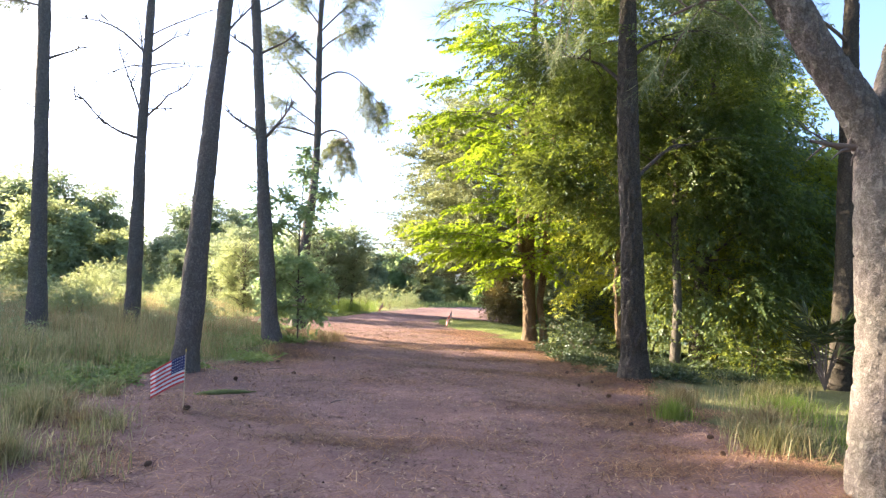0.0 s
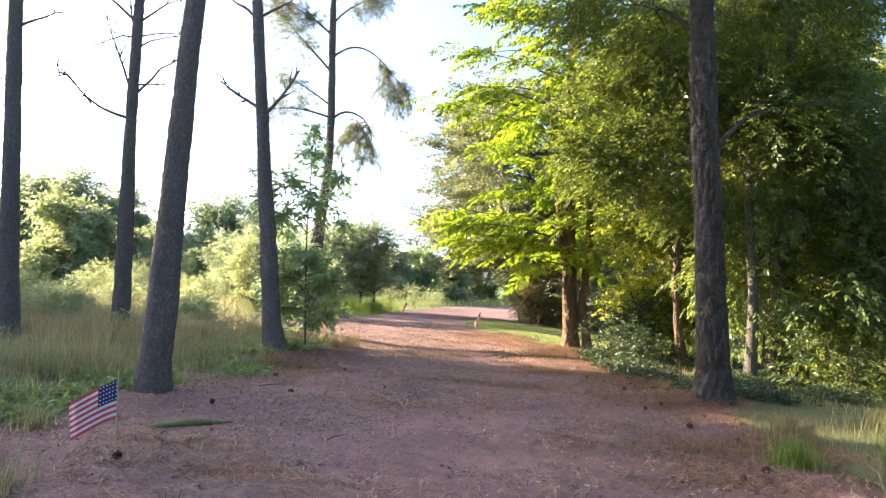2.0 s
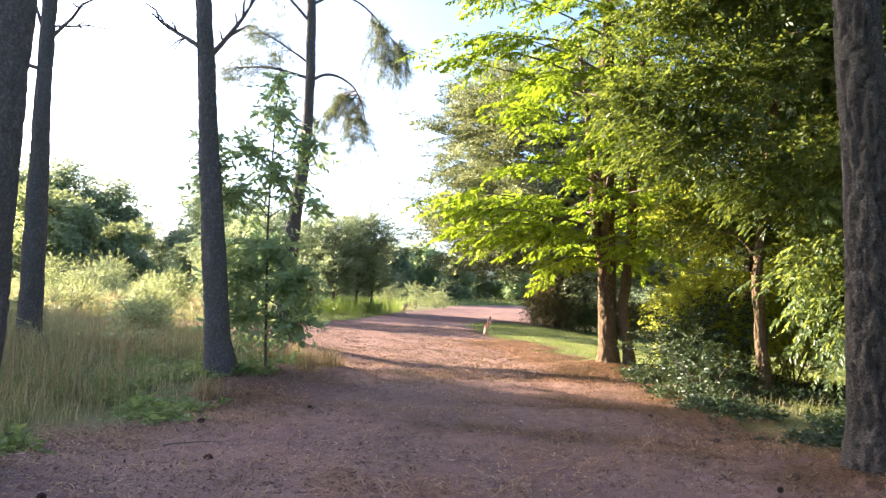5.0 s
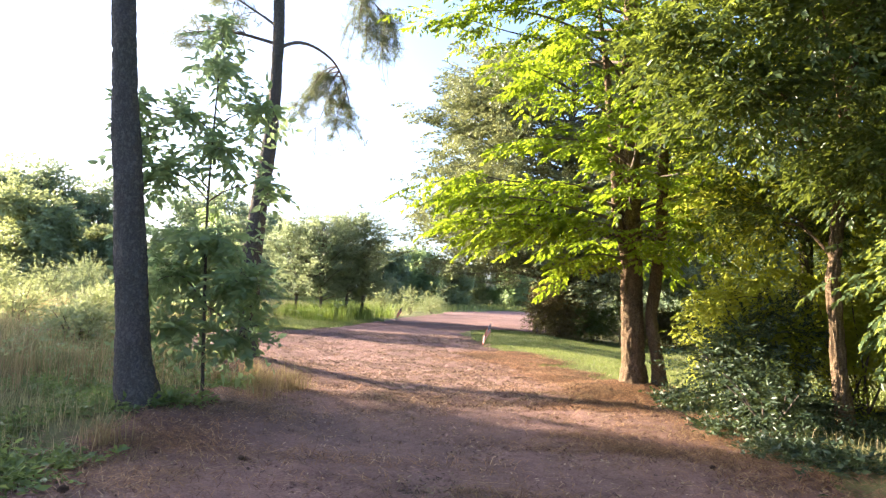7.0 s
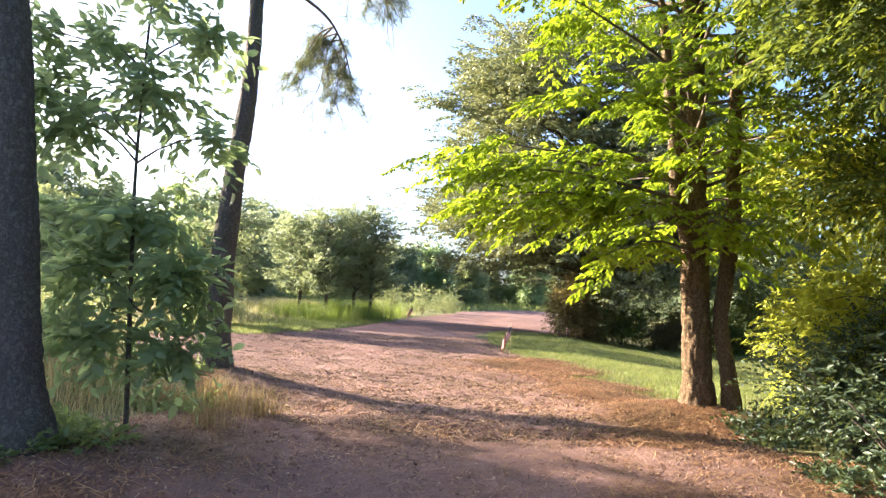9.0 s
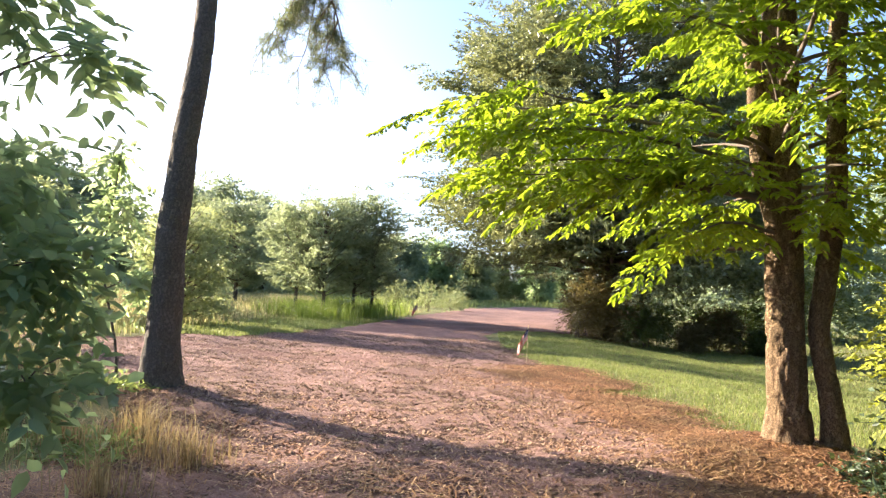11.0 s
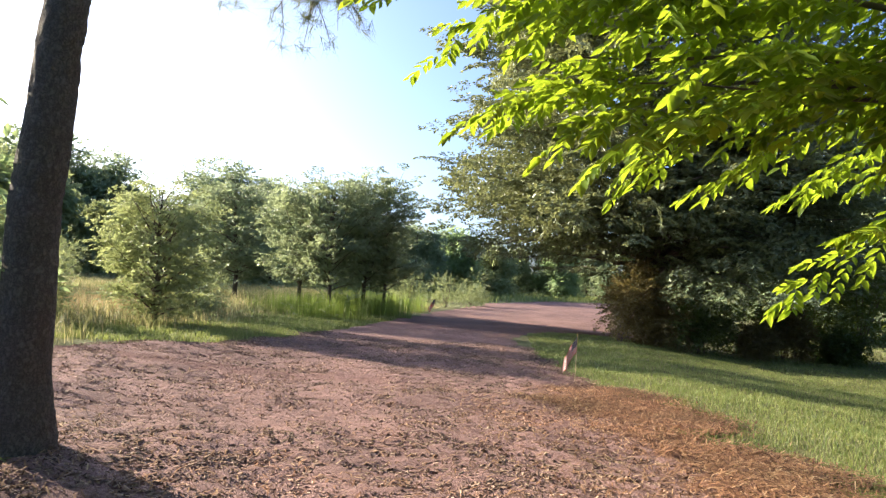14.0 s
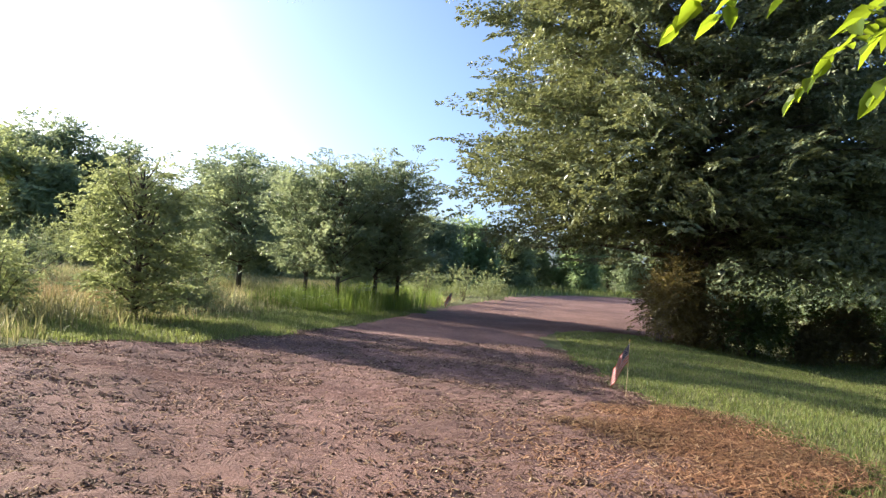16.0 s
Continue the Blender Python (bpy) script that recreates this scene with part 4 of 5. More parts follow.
broad_tree("sapling", on_ground(-4.6, 19.3, -0.05), "crooked sapling with drooping pale leaves",
           [(0, 0, 0), (0.05, 0, 0.35), (-0.1, 0, 0.8), (-0.34, 0, 1.4), (-0.2, 0, 2.2), (-0.15, 0, 2.9)], [0.02, 0.017, 0.014, 0.011, 0.008, 0.004],
           [(-0.5, 0, 1.5, 0.4, 0.4, 0.3, 40), (0.25, 0, 1.3, 0.35, 0.35, 0.25, 34), (-0.2, 0, 2.1, 0.4, 0.4, 0.3, 36), (-0.2, 0, 2.7, 0.25, 0.25, 0.3, 20)],
           M_LEAF_SAP, leaf=0.12, twig=0.38, per=9, droop=0.6, gap=-3, density=1.0, fine=True, category="sapling", aspect=0.45, twigs=2, crown="leaves")

# ---- grove and bushes across the meadow ----
def upright_limbs(n, low, h, w, lean=0.9):
    """Ascending limbs for a small egg-shaped tree, longest a third of the way up."""
    out = []
    for k in range(n):
        u = (k + 0.5) / n
        far = w * float(np.interp(u, (0, 0.15, 0.4, 0.75, 1), (0.6, 0.95, 1.0, 0.62, 0.22))) * rng.uniform(0.7, 1.12)
        out.append((low + (h * 0.78 - low) * u, k * 2.39996 + rng.normal(0, 0.3), far, lean * rng.uniform(0.5, 1.5) * (0.5 + u), 0.12))
    return out


for x, y, h, w in ((-8.3, 38.9, 5.2, 1.35), (-6.9, 37.9, 5.4, 1.35), (-6.1, 39.9, 5.9, 1.2), (-5.4, 40.4, 6.1, 1.2)):
    branchy_tree("grove_tree", on_ground(x, y, -0.05), "small grey-green tree of a loose grove",
                 [(0, 0, 0), (0.05, 0, 1.0), (-0.05, 0, h * 0.5), (0, 0, h * 0.86)], [0.085, 0.065, 0.04, 0.01], upright_limbs(70, 0.9, h, w, 1.3),
                 M_LEAF_GROVE, leaf=0.115, fan=0.55, step=0.1, subs=6, per=6, droop=0.12, aspect=0.45, tilt=0.6, group="grove trees", loose=0.16, start=0.15, lift=0.35)
branchy_tree("meadow_tree", on_ground(-8.7, 29.5, -0.05), "sunlit pale green bushy tree at the meadow edge",
             [(0, 0, 0), (0.05, 0, 1), (-0.05, 0, 2.2), (0, 0, 3.1)], [0.08, 0.06, 0.035, 0.01], upright_limbs(84, 0.15, 3.6, 1.1, 1.0),
             M_LEAF_GREY, leaf=0.09, fan=0.45, step=0.07, subs=5, per=6, droop=0.2, tilt=0.5, loose=0.08, start=0.1, lift=0.25)
branchy_tree("meadow_tree", on_ground(-12.2, 42.4, -0.05), "grey-green rounded tree behind the meadow",
             [(0, 0, 0), (0.05, 0, 1.5), (-0.2, 0, 3.5), (-0.2, 0, 5.2)], [0.11, 0.085, 0.05, 0.012], upright_limbs(64, 1.0, 6.0, 2.0, 0.7),
             M_LEAF_GROVE, leaf=0.14, fan=0.65, step=0.1, subs=6, per=6, droop=0.2, tilt=0.6, loose=0.2, start=0.15, lift=0.25)
branchy_tree("meadow_tree", on_ground(-14.6, 44.5, -0.05), "grey-green rounded tree behind the meadow",
             [(0, 0, 0), (0.05, 0, 1.5), (-0.2, 0, 3.5), (-0.2, 0, 4.6)], [0.11, 0.085, 0.05, 0.012], upright_limbs(56, 0.9, 5.2, 1.9, 0.7),
             M_LEAF_GROVE, leaf=0.14, fan=0.65, step=0.1, subs=6, per=6, droop=0.2, tilt=0.6, loose=0.2, start=0.15, lift=0.25)
for x, y, r, h in ((-10.2, 27.6, 0.6, 1.3), (-12.2, 29.5, 0.7, 1.2), (-14.5, 27, 0.8, 1.5), (-9.4, 33.0, 0.6, 0.9), (-16.5, 33, 1.0, 1.6), (-13, 21.5, 0.7, 1.2), (-5.2, 46, 1.1, 1.7), (-3.8, 50, 1.2, 1.9), (-2.6, 54, 0.9, 1.2), (-7.2, 19.5, 0.5, 0.8), (-8.6, 22.4, 0.6, 1.0), (-9.8, 18.2, 0.6, 0.9), (-11.2, 23.5, 0.7, 1.1), (-12.6, 17.4, 0.6, 1.0), (-15.5, 22.5, 0.8, 1.3), (-18, 38, 1.2, 2.0), (-22, 44, 1.4, 2.4), (-15, 44, 1.2, 1.9)):
    shrub("meadow_shrub", x, y, r, h, M_LEAF_GREY, "pale green shrub standing in tall meadow grass", 260, group="meadow shrubs")

# ---- great dark tree past the lawn ----
oak_limbs = []
for k in range(210):
    u = (k + 0.5) / 210
    az = k * 2.39996 + rng.normal(0, 0.15)
    if math.sin(az) > 0.75:
        continue
    hz = 2.6 + 9.6 * u
    far = float(np.interp(hz, (2.6, 4.0, 5.2, 6.4, 8.5, 10.5, 12.2), (7.2, 7.8, 7.0, 6.6, 7.4, 6.4, 4.2))) * rng.uniform(0.7, 1.02)
    oak_limbs.append((hz, az, far, rng.uniform(0.22, 0.5), rng.uniform(0.1, 0.32)))
oak_limbs += [(3.0 + 6.0 * k / 44, -2.9 + (k * 0.618 % 1) * 3.6, rng.uniform(2.5, 4.8), 0.3, 0.2) for k in range(44)]
oak_limbs += [(2.5 + 2.6 * k / 30, -2.9 + (k * 0.618 % 1) * 2.9, rng.uniform(3.5, 6.2), 0.22, 0.2) for k in range(30)]
oak_limbs += [(1.6 + 0.12 * k, -2.7 + 0.22 * k, rng.uniform(3.2, 6.0), 0.2, rng.uniform(0.2, 0.3)) for k in range(14) if k > 3]
branchy_tree("oak_tree", on_ground(4.3, 38.5, -0.1), "huge dark evergreen tree with olive sunlit flank",
             [(0, 0, 0), (0.1, 0, 2), (-0.2, 0, 6), (0, 0, 11), (0, 0, 14)], [0.46, 0.34, 0.24, 0.12, 0.04], oak_limbs, M_LEAF_OLIVE, leaf=0.155, fan=1.0, step=0.165, subs=7, per=8,
             droop=0.18, aspect=0.5, tilt=0.6, loose=0.3, start=0.35, lift=0.15, limb=0.24)
for x, y, r, h in ((10.2, 36.8, 1.3, 3.6), (11.8, 37.5, 1.4, 4.5), (2.7, 35.0, 0.9, 2.0), (3.9, 35.2, 0.8, 1.7), (5.0, 34.8, 0.7, 1.2), (6.5, 35.4, 0.6, 0.9), (7.9, 36.2, 0.8, 1.4), (3.2, 36.4, 0.8, 2.6), (9.3, 35.8, 0.6, 0.8), (6.9, 37.0, 1.2, 2.7), (8.7, 37.4, 1.2, 2.9)):
    shrub("evergreen_shrub", x, y, r, h, M_LEAF_BRONZE if (h > 1.6 and x < 4) or (5 < x < 8 and h < 2) else M_LEAF_DEEP, "dark evergreen shrub under a great tree", 420, leaf=0.1, group="shrubs under the great tree")

# ---- distance: trees copied round the meadow ----
def far_tree(mat, seed_w, h, label):
    c = []
    for k in range(26):
        a, u = rng.uniform(0, 2 * math.pi), k / 25
        rr = seed_w * (1 - 0.7 * max(0, u - 0.45)) * rng.uniform(0.3, 0.8)
        s = seed_w * rng.uniform(0.4, 0.55)
        c.append((math.cos(a) * rr, math.sin(a) * rr, h * (0.10 + 0.80 * u), s, s, s * 0.75, 84))
    return broad_tree("far_tree", (0, 0, 0), label, [(0, 0, 0), (0.1, 0, h * 0.3), (0, 0, h * 0.9)], [0.25, 0.18, 0.05], c, mat, leaf=0.37, twig=0.85, per=7, gap=-0.9, twigs=1, group="distant trees")


FAR = [far_tree(M_LEAF_FAR, 5.0, 10.5, "dark rounded tree across the meadow"), far_tree(M_LEAF_GREY, 3.4, 7.0, "pale green distant tree"),
       far_tree(M_LEAF_SAP, 3.0, 7.0, "bright green distant tree"), far_tree(M_LEAF_FAR, 3.6, 8.0, "dull green distant tree")]
SPOTS = [(0, -49.5, 75, 1.15), (0, -44.5, 74, 1.24), (0, -40, 77, 1.05), (1, -34, 57, 1.15), (0, -27.5, 76, 1.1), (0, -23.5, 78, 0.97), (3, -33, 80, 0.85), (3, -36, 84, 0.8), (1, -30, 62, 0.85), (1, -22, 70, 0.9),
         (3, -18, 84, 0.85), (3, -14, 86, 0.8), (3, -11, 80, 0.75), (3, -8.5, 72, 0.75), (2, -5.6, 78, 0.92), (1, -2.0, 82, 0.75), (1, 0.4, 90, 0.8), (2, 4.8, 88, 0.95), (3, 9, 96, 0.9), (3, 13, 92, 0.9), (3, -17, 60, 0.6),
         (0, 20, 88, 1.0), (3, 17, 62, 1.1), (0, 24, 52, 1.0), (3, 15, 48, 1.1), (0, 19, 36, 0.9), (3, 25, 30, 1.1), (0, 22, 20, 1.0), (3, 17, 12, 1.1), (0, 16, 2, 1.0), (3, 12, -8, 1.1), (0, 4, -18, 1.0), (3, -6, -18, 1.1), (0, -15, -12, 1.0), (3, -24, -4, 1.1),
         (0, -58, 78, 1.0), (3, -52, 70, 1.0), (0, -64, 66, 1.1), (2, -46, 60, 0.6), (1, -20, 52, 0.55)]
first = set()
for k, x, y, s in SPOTS:
    m = pose(*on_ground(x, y, -0.1), 0, 0, rng.uniform(0, 360))
    if k in first:
        ob = copy_thing(FAR[k], m)
    else:
        first.add(k)
        ob = FAR[k]
        ob.matrix_basis = m
    ob.scale = (s, s, s * rng.uniform(0.94, 1.06))

# unseen trees added on the sunward side, placed and scaled to shade the way
SHADE_TALL = far_tree(M_LEAF_FAR, 1.7, 18.0, "tall slender tree added out of view for shade")
first = True
for ob0, x, y, s in ((FAR[3], -27, 10.4, 1.32), (FAR[3], -28, 17.2, 1.3), (FAR[3], -26.5, 22.4, 1.3), (FAR[3], -33, 9, 1.3), (SHADE_TALL, -48, 46.2, 1.16), (SHADE_TALL, -49.5, 48.9, 1.2), (SHADE_TALL, -47, 49.9, 1.1), (SHADE_TALL, -45, 22.0, 1.5), (SHADE_TALL, -46, 26.0, 1.6), (SHADE_TALL, -45, 29.6, 1.6)):
    m = pose(*on_ground(x, y, -0.1), 0, 0, rng.uniform(0, 360))
    if ob0 is SHADE_TALL and first:
        first, ob = False, SHADE_TALL
        ob.matrix_basis = m
    else:
        ob = copy_thing(ob0, m)
    ob.scale = (s * 0.6, s * 0.6, s) if ob0 is SHADE_TALL else (s, s, s)


# ---- small flags ----
def small_flag(x, y, turn, lean, height, droop, size=1.0):
    ob = thing("stick_flag", on_ground(x, y, 0.0), "small striped flag on a wooden stick in the ground", "flag", "stick flags")
    v, f, _, _ = tube([(0, 0, -0.05), (0.0, 0, height)], [0.005, 0.004], 8, 5)
    part("stick", mesh_np("stick", v, f, M_STICK, True), ob)
    v, f, _, _ = tube([(0, 0, height - 0.005), (0, 0, height + 0.012), (0, 0, height + 0.035)], [0.004, 0.009, 0.001], 8, 6)
    part("tip", mesh_np("tip", v, f, M_GOLD, True), ob, "gilt pointed tip")
    W, H, top = 0.44 * size, 0.29 * size, height - 0.03

    def cloth(u0, u1, v0, v1, lift, mat, name):
        n = 16
        u, w = np.meshgrid(np.linspace(u0, u1, n), np.linspace(v0, v1, 4), indexing="ij")
        x_ = u * W * (1 - 0.35 * droop)
        y_ = 0.035 * np.sin(u * 9 + w * 2) * u + 0.018 * np.sin(u * 17 + 1) * u
        z_ = top - w * H - droop * W * 0.75 * u ** 1.2
        P = np.stack([x_, y_, z_], -1)
        P = np.concatenate([P + (0, lift, 0), P - (0, lift, 0)]).reshape(-1, 3)
        i, j = np.meshgrid(np.arange(n - 1), np.arange(3), indexing="ij")
        q = np.stack([i * 4 + j, (i + 1) * 4 + j, (i + 1) * 4 + j + 1, i * 4 + j + 1], -1).reshape(-1, 4)
        part(name, mesh_np(name, P, np.concatenate([q, q[:, ::-1] + n * 4]), mat, True), ob)
    for k in range(13):
        cloth(0.40 if k < 7 else 0.0, 1.0, k / 13, (k + 1) / 13, 0.0008, M_RED if k % 2 == 0 else M_WHITE, "stripe")
    cloth(0.0, 0.40, 0.0, 7 / 13, 0.0009, M_BLUE, "canton")
    vs, fs, o = [], [], 0
    for r in range(5):
        for c in range(6):
            u, w = 0.03 + c * 0.065, 0.05 + r * 0.105
            cx, cz = u * W * (1 - 0.35 * droop), top - w * H - droop * W * 0.75 * u ** 1.2
            cy = 0.035 * math.sin(u * 9 + w * 2) * u + 0.018 * math.sin(u * 17 + 1) * u
            for sgn in (1, -1):
                for q in range(10):
                    rad = 0.0085 if q % 2 == 0 else 0.0036
                    vs.append((cx + rad * math.sin(q * math.pi / 5), cy + sgn * 0.002, cz + rad * math.cos(q * math.pi / 5)))
                vs.append((cx, cy + sgn * 0.002, cz))
                fs += [(o + q, o + (q + 1) % 10, o + 10) for q in range(10)]
                o += 11
    part("stars", mesh_np("stars", vs, fs, M_WHITE), ob, "rows of white stars")
    ob.matrix_basis = pose(*on_ground(x, y, 0.02), lean, 0, turn)
    return ob


small_flag(-2.65, 7.12, 187, -4, 0.60, 0.6)
small_flag(0.46, 25.8, 186, -3, 0.74, 1.32, 0.84)
small_flag(-3.75, 43.8, 200, -4, 0.6, 1.2)

# ---- palmetto ----
palm = thing("palmetto", on_ground(6.75, 11.7, -0.02), "dark spiky palmetto with fan leaves", "palmetto")
for k in range(15):
    a = k * 2.4
    tip = np.array((math.cos(a) * 0.3, math.sin(a) * 0.3, rng.uniform(0.6, 1.3)))
    v, f, _, _ = tube(limb_path((0, 0, 0.05), tip, 0.1, 0.02), np.linspace(0.014, 0.007, 6), 6)
    fr = part("frond", mesh_np("frond", v, f, M_TWIG, True), palm)
    o = unit(np.array((math.cos(a), math.sin(a), rng.uniform(0.2, 1.4))))
    s = unit(np.cross(o, UP))
    th = np.linspace(-1.9, 1.9, 18)
    d = np.cos(th)[:, None] * o + np.sin(th)[:, None] * s
    v, f = leaves(np.repeat(tip[None], 18, 0), d + rng.normal(0, 0.12, (18, 3)), np.cross(s, o)[None] + rng.normal(0, 0.4, (18, 3)), rng.uniform(0.4, 0.6, 18), 0.036)
    part("fan", mesh_np("fan", v, f, M_LEAF_PALM), fr)


# ---- small pond past the lawn ----
th = np.linspace(0, 2 * math.pi, 48, endpoint=False)
rr = 1 + 0.12 * np.sin(3 * th) + 0.07 * np.sin(5 * th + 1)
pv = np.concatenate([[(11.6, 29.4, 0)], np.stack([11.6 + 3.0 * rr * np.cos(th), 29.4 + 1.0 * rr * np.sin(th), 0 * th], 1)])
pv[:, 2] = gz(pv[:, 0], pv[:, 1]).max() + 0.004
m_water, n_, l_, b_ = material("dark_water", 0.06)
b_.inputs["Base Color"].default_value = (0.012, 0.014, 0.01, 1)
b_.inputs["Specular IOR Level"].default_value = 0.5
bump(n_, l_, b_, noise_node(n_, l_, 3, 3).outputs[0], 0.15, 0.02)
tagged(new("water", mesh_np("water", pv, [(0, 1 + k, 1 + (k + 1) % 48) for k in range(48)], m_water)), "small dark pond beyond the lawn", "pond", kind="structure")


# ---- grasses ----
def scatter(n, x0, x1, y0, y1, keep):
    x, y = rng.uniform(x0, x1, n), rng.uniform(y0, y1, n)
    k = keep(x, y)
    x, y = x[k], y[k]
    return np.stack([x, y, gz(x, y)], 1)


def patchy(x, y, f=1.0):
    return np.sin(1.7 * f * x + 2 * np.sin(0.9 * f * y)) + np.sin(2.3 * f * y + 1.3 * np.sin(1.1 * f * x))


p = scatter(135000, 0.0, 9.5, 19.0, 36.5, lambda x, y: (x > right_edge(y) - 0.12 + 0.1 * patchy(x, y, 4)) & (rng.uniform(0, 1, len(x)) < 1.35 - 0.035 * (y - 19) - 0.03 * x))
stuff("lawn_grass", *blades(p, rng.uniform(0.03, 0.085, len(p)), 0.009, 0.6), M_LAWN, "short bright green mown lawn grass", "grass")
p = scatter(20000, 9.5, 24, 19, 46, lambda x, y: x > 0)
stuff("lawn_grass", *blades(p, rng.uniform(0.05, 0.12, len(p)), 0.014, 0.6), M_LAWN, "short green lawn grass by the wood", "grass")
p = scatter(120000, -15, -2.5, 1.5, 25, lambda x, y: (x < left_edge(y) - 0.1 - 0.35 * rng.uniform(0, 1, len(x)) ** 2) & (patchy(x, y) > -1.2 + rng.normal(0, 0.5, len(x))))
h = rng.uniform(0.15, 0.5, len(p)) * (0.45 + 0.75 * smooth(-3.2, -6.0, p[:, 0])) * (1 + 0.2 * patchy(p[:, 0], p[:, 1], 0.8))
stuff("meadow_grass", *blades(p, h, 0.007, 0.75), M_MEADOW, "tall mixed green and straw meadow grass", "grass")
p = scatter(85000, -34, -4.0, 24.5, 62, lambda x, y: (x < left_edge(y) - 0.15 - 2.2 * smooth(25, 27, y) * smooth(42, 36, y) * rng.uniform(0.6, 1.2, len(x))) & (x > -0.75 * y))
h = rng.uniform(0.12, 0.55, len(p)) * (0.25 + 0.85 * smooth(-5.5, -9, p[:, 0] + 0.12 * (p[:, 1] - 27)))
stuff("meadow_grass", *blades(p, h, 0.017, 0.7), M_MEADOW, "tall meadow grass round scattered shrubs", "grass")
p = scatter(26000, -60, 20, 58, 100, lambda x, y: (x < left_edge(np.minimum(y, 81)) - 0.2) | (y > 82.5))
stuff("meadow_grass", *blades(p, rng.uniform(0.3, 0.8, len(p)), 0.05, 0.7), M_LAWN, "sunlit far meadow grass", "grass")
p = scatter(60000, -12, -3.8, 25.5, 40, lambda x, y: (x < left_edge(y) + 0.1) & (x > left_edge(y) - 3.2 - 0.5 * patchy(x, y, 0.8)))
stuff("lawn_grass", *blades(p, rng.uniform(0.05, 0.14, len(p)), 0.012, 0.6), M_LAWN, "soft green grass strip beside the mulch", "grass")
p = scatter(16000, 4.2, 9.5, 12.5, 19, lambda x, y: x > 0)
stuff("lawn_grass", *blades(p, rng.uniform(0.04, 0.1, len(p)), 0.011, 0.6), M_LAWN, "sunlit grass behind the undergrowth", "grass")
p = scatter(9000, -9, -3.8, 35, 46, lambda x, y: (x < left_edge(y) - 0.3) & (patchy(x, y) > -0.4))
stuff("reed_grass", *blades(p, rng.uniform(0.5, 0.95, len(p)), 0.012, 0.3), M_TUFT, "bright upright reedy grass under the grove", "grass")
p = scatter(15000, 2.3, 9.5, 2.5, 19, lambda x, y: (x > right_edge(y) + 0.05 + 0.5 * rng.uniform(0, 1, len(x))) & (patchy(x, y) > -0.6 + 1.4 * smooth(9.5, 11.5, y)))
stuff("verge_grass", *blades(p, rng.uniform(0.06, 0.22, len(p)), 0.007, 0.8), M_MEADOW, "thin mixed grass on the shady verge", "grass")


def tuft(x, y, r, h, n, mat, label, lean=0.7, width=0.007):
    a, q = rng.uniform(0, 2 * math.pi, n), np.abs(rng.normal(0, r * 0.5, n))
    p = np.stack([q * np.cos(a), q * np.sin(a), np.zeros(n)], 1)
    v, f = blades(p, h * rng.uniform(0.5, 1.1, n), width, lean)
    ob = new("grass_tuft", mesh_np("grass_tuft", v, f, mat))
    ob.location = on_ground(x, y)
    return tagged(ob, label, "grass tuft", "grass tufts", "stuff")


for x, y, r, h, n, m, lab in ((2.92, 8.25, 0.28, 0.34, 500, M_TUFT, "bright green grass tuft on the verge"), (3.35, 9.2, 0.32, 0.42, 600, M_DRY, "dry tawny grass tuft on the verge"), (3.4, 6.7, 0.5, 0.45, 700, M_MEADOW, "sprawling straw-coloured grass tuft"),
                             (3.75, 7.6, 0.5, 0.5, 800, M_DRY, "sprawling straw-coloured grass tuft"), (4.5, 8.6, 0.6, 0.4, 900, M_TUFT, "bright green grass tuft on the verge"), (4.6, 7.0, 0.5, 0.4, 600, M_TUFT, "bright green grass tuft on the verge"), (5.0, 10.2, 0.5, 0.35, 600, M_MEADOW, "mixed green grass tuft"),
                             (-3.3, 17.4, 0.4, 0.45, 260, M_DRY, "thin dry grass stalks beside the pine"), (-3.7, 17.0, 0.4, 0.4, 240, M_DRY, "thin dry grass stalks beside the pine"), (-2.55, 16.7, 0.3, 0.42, 190, M_DRY, "thin dry grass stalks beside the sapling"), (-2.9, 16.9, 0.3, 0.42, 120, M_DRY, "thin dry grass stalks beside the sapling"), (-3.3, 13.4, 0.3, 0.4, 140, M_DRY, "thin dry grass stalks beside the pine"), (-2.75, 15.9, 0.3, 0.45, 130, M_DRY, "thin dry grass stalks beside the sapling"),
                             (-3.3, 5.2, 0.5, 0.4, 400, M_MEADOW, "loose green and straw grass clump"), (-3.9, 6.6, 0.5, 0.45, 450, M_MEADOW, "loose green and straw grass clump"), (-3.2, 3.9, 0.5, 0.4, 350, M_MEADOW, "loose green and straw grass clump")):
    tuft(x, y, r, h, n, m, lab, 1.1 if "sprawling" in lab else 0.7)
for k in range(16):
    y = rng.uniform(3.2, 8.2)
    tuft(left_edge(y) + rng.uniform(-0.3, 1.1) * (1 if y < 6.5 else 0.5), y, rng.uniform(0.2, 0.4), rng.uniform(0.22, 0.42), int(rng.uniform(90, 220)), M_MEADOW if k % 3 else M_DRY, "loose green and straw grass clump", 0.9)

p = scatter(46000, -20, -3.9, 5, 34, lambda x, y: (x < left_edge(y) - 0.7 - 3.0 * smooth(24.4, 26, y)) & (patchy(x, y, 0.55) > 0.0 + rng.normal(0, 0.35, len(x))))
stuff("dry_grass", *blades(p, rng.uniform(0.35, 0.85, len(p)), 0.008, 0.45), M_DRY, "tall tawny seed stalks in the meadow", "grass")
p = scatter(5200, -22, -4.6, 9, 36, lambda x, y: (x < left_edge(y) - 0.9) & (patchy(x + 3, y, 0.75) > 0.75))
p[:, 2] += rng.uniform(0.1, 0.65, len(p))
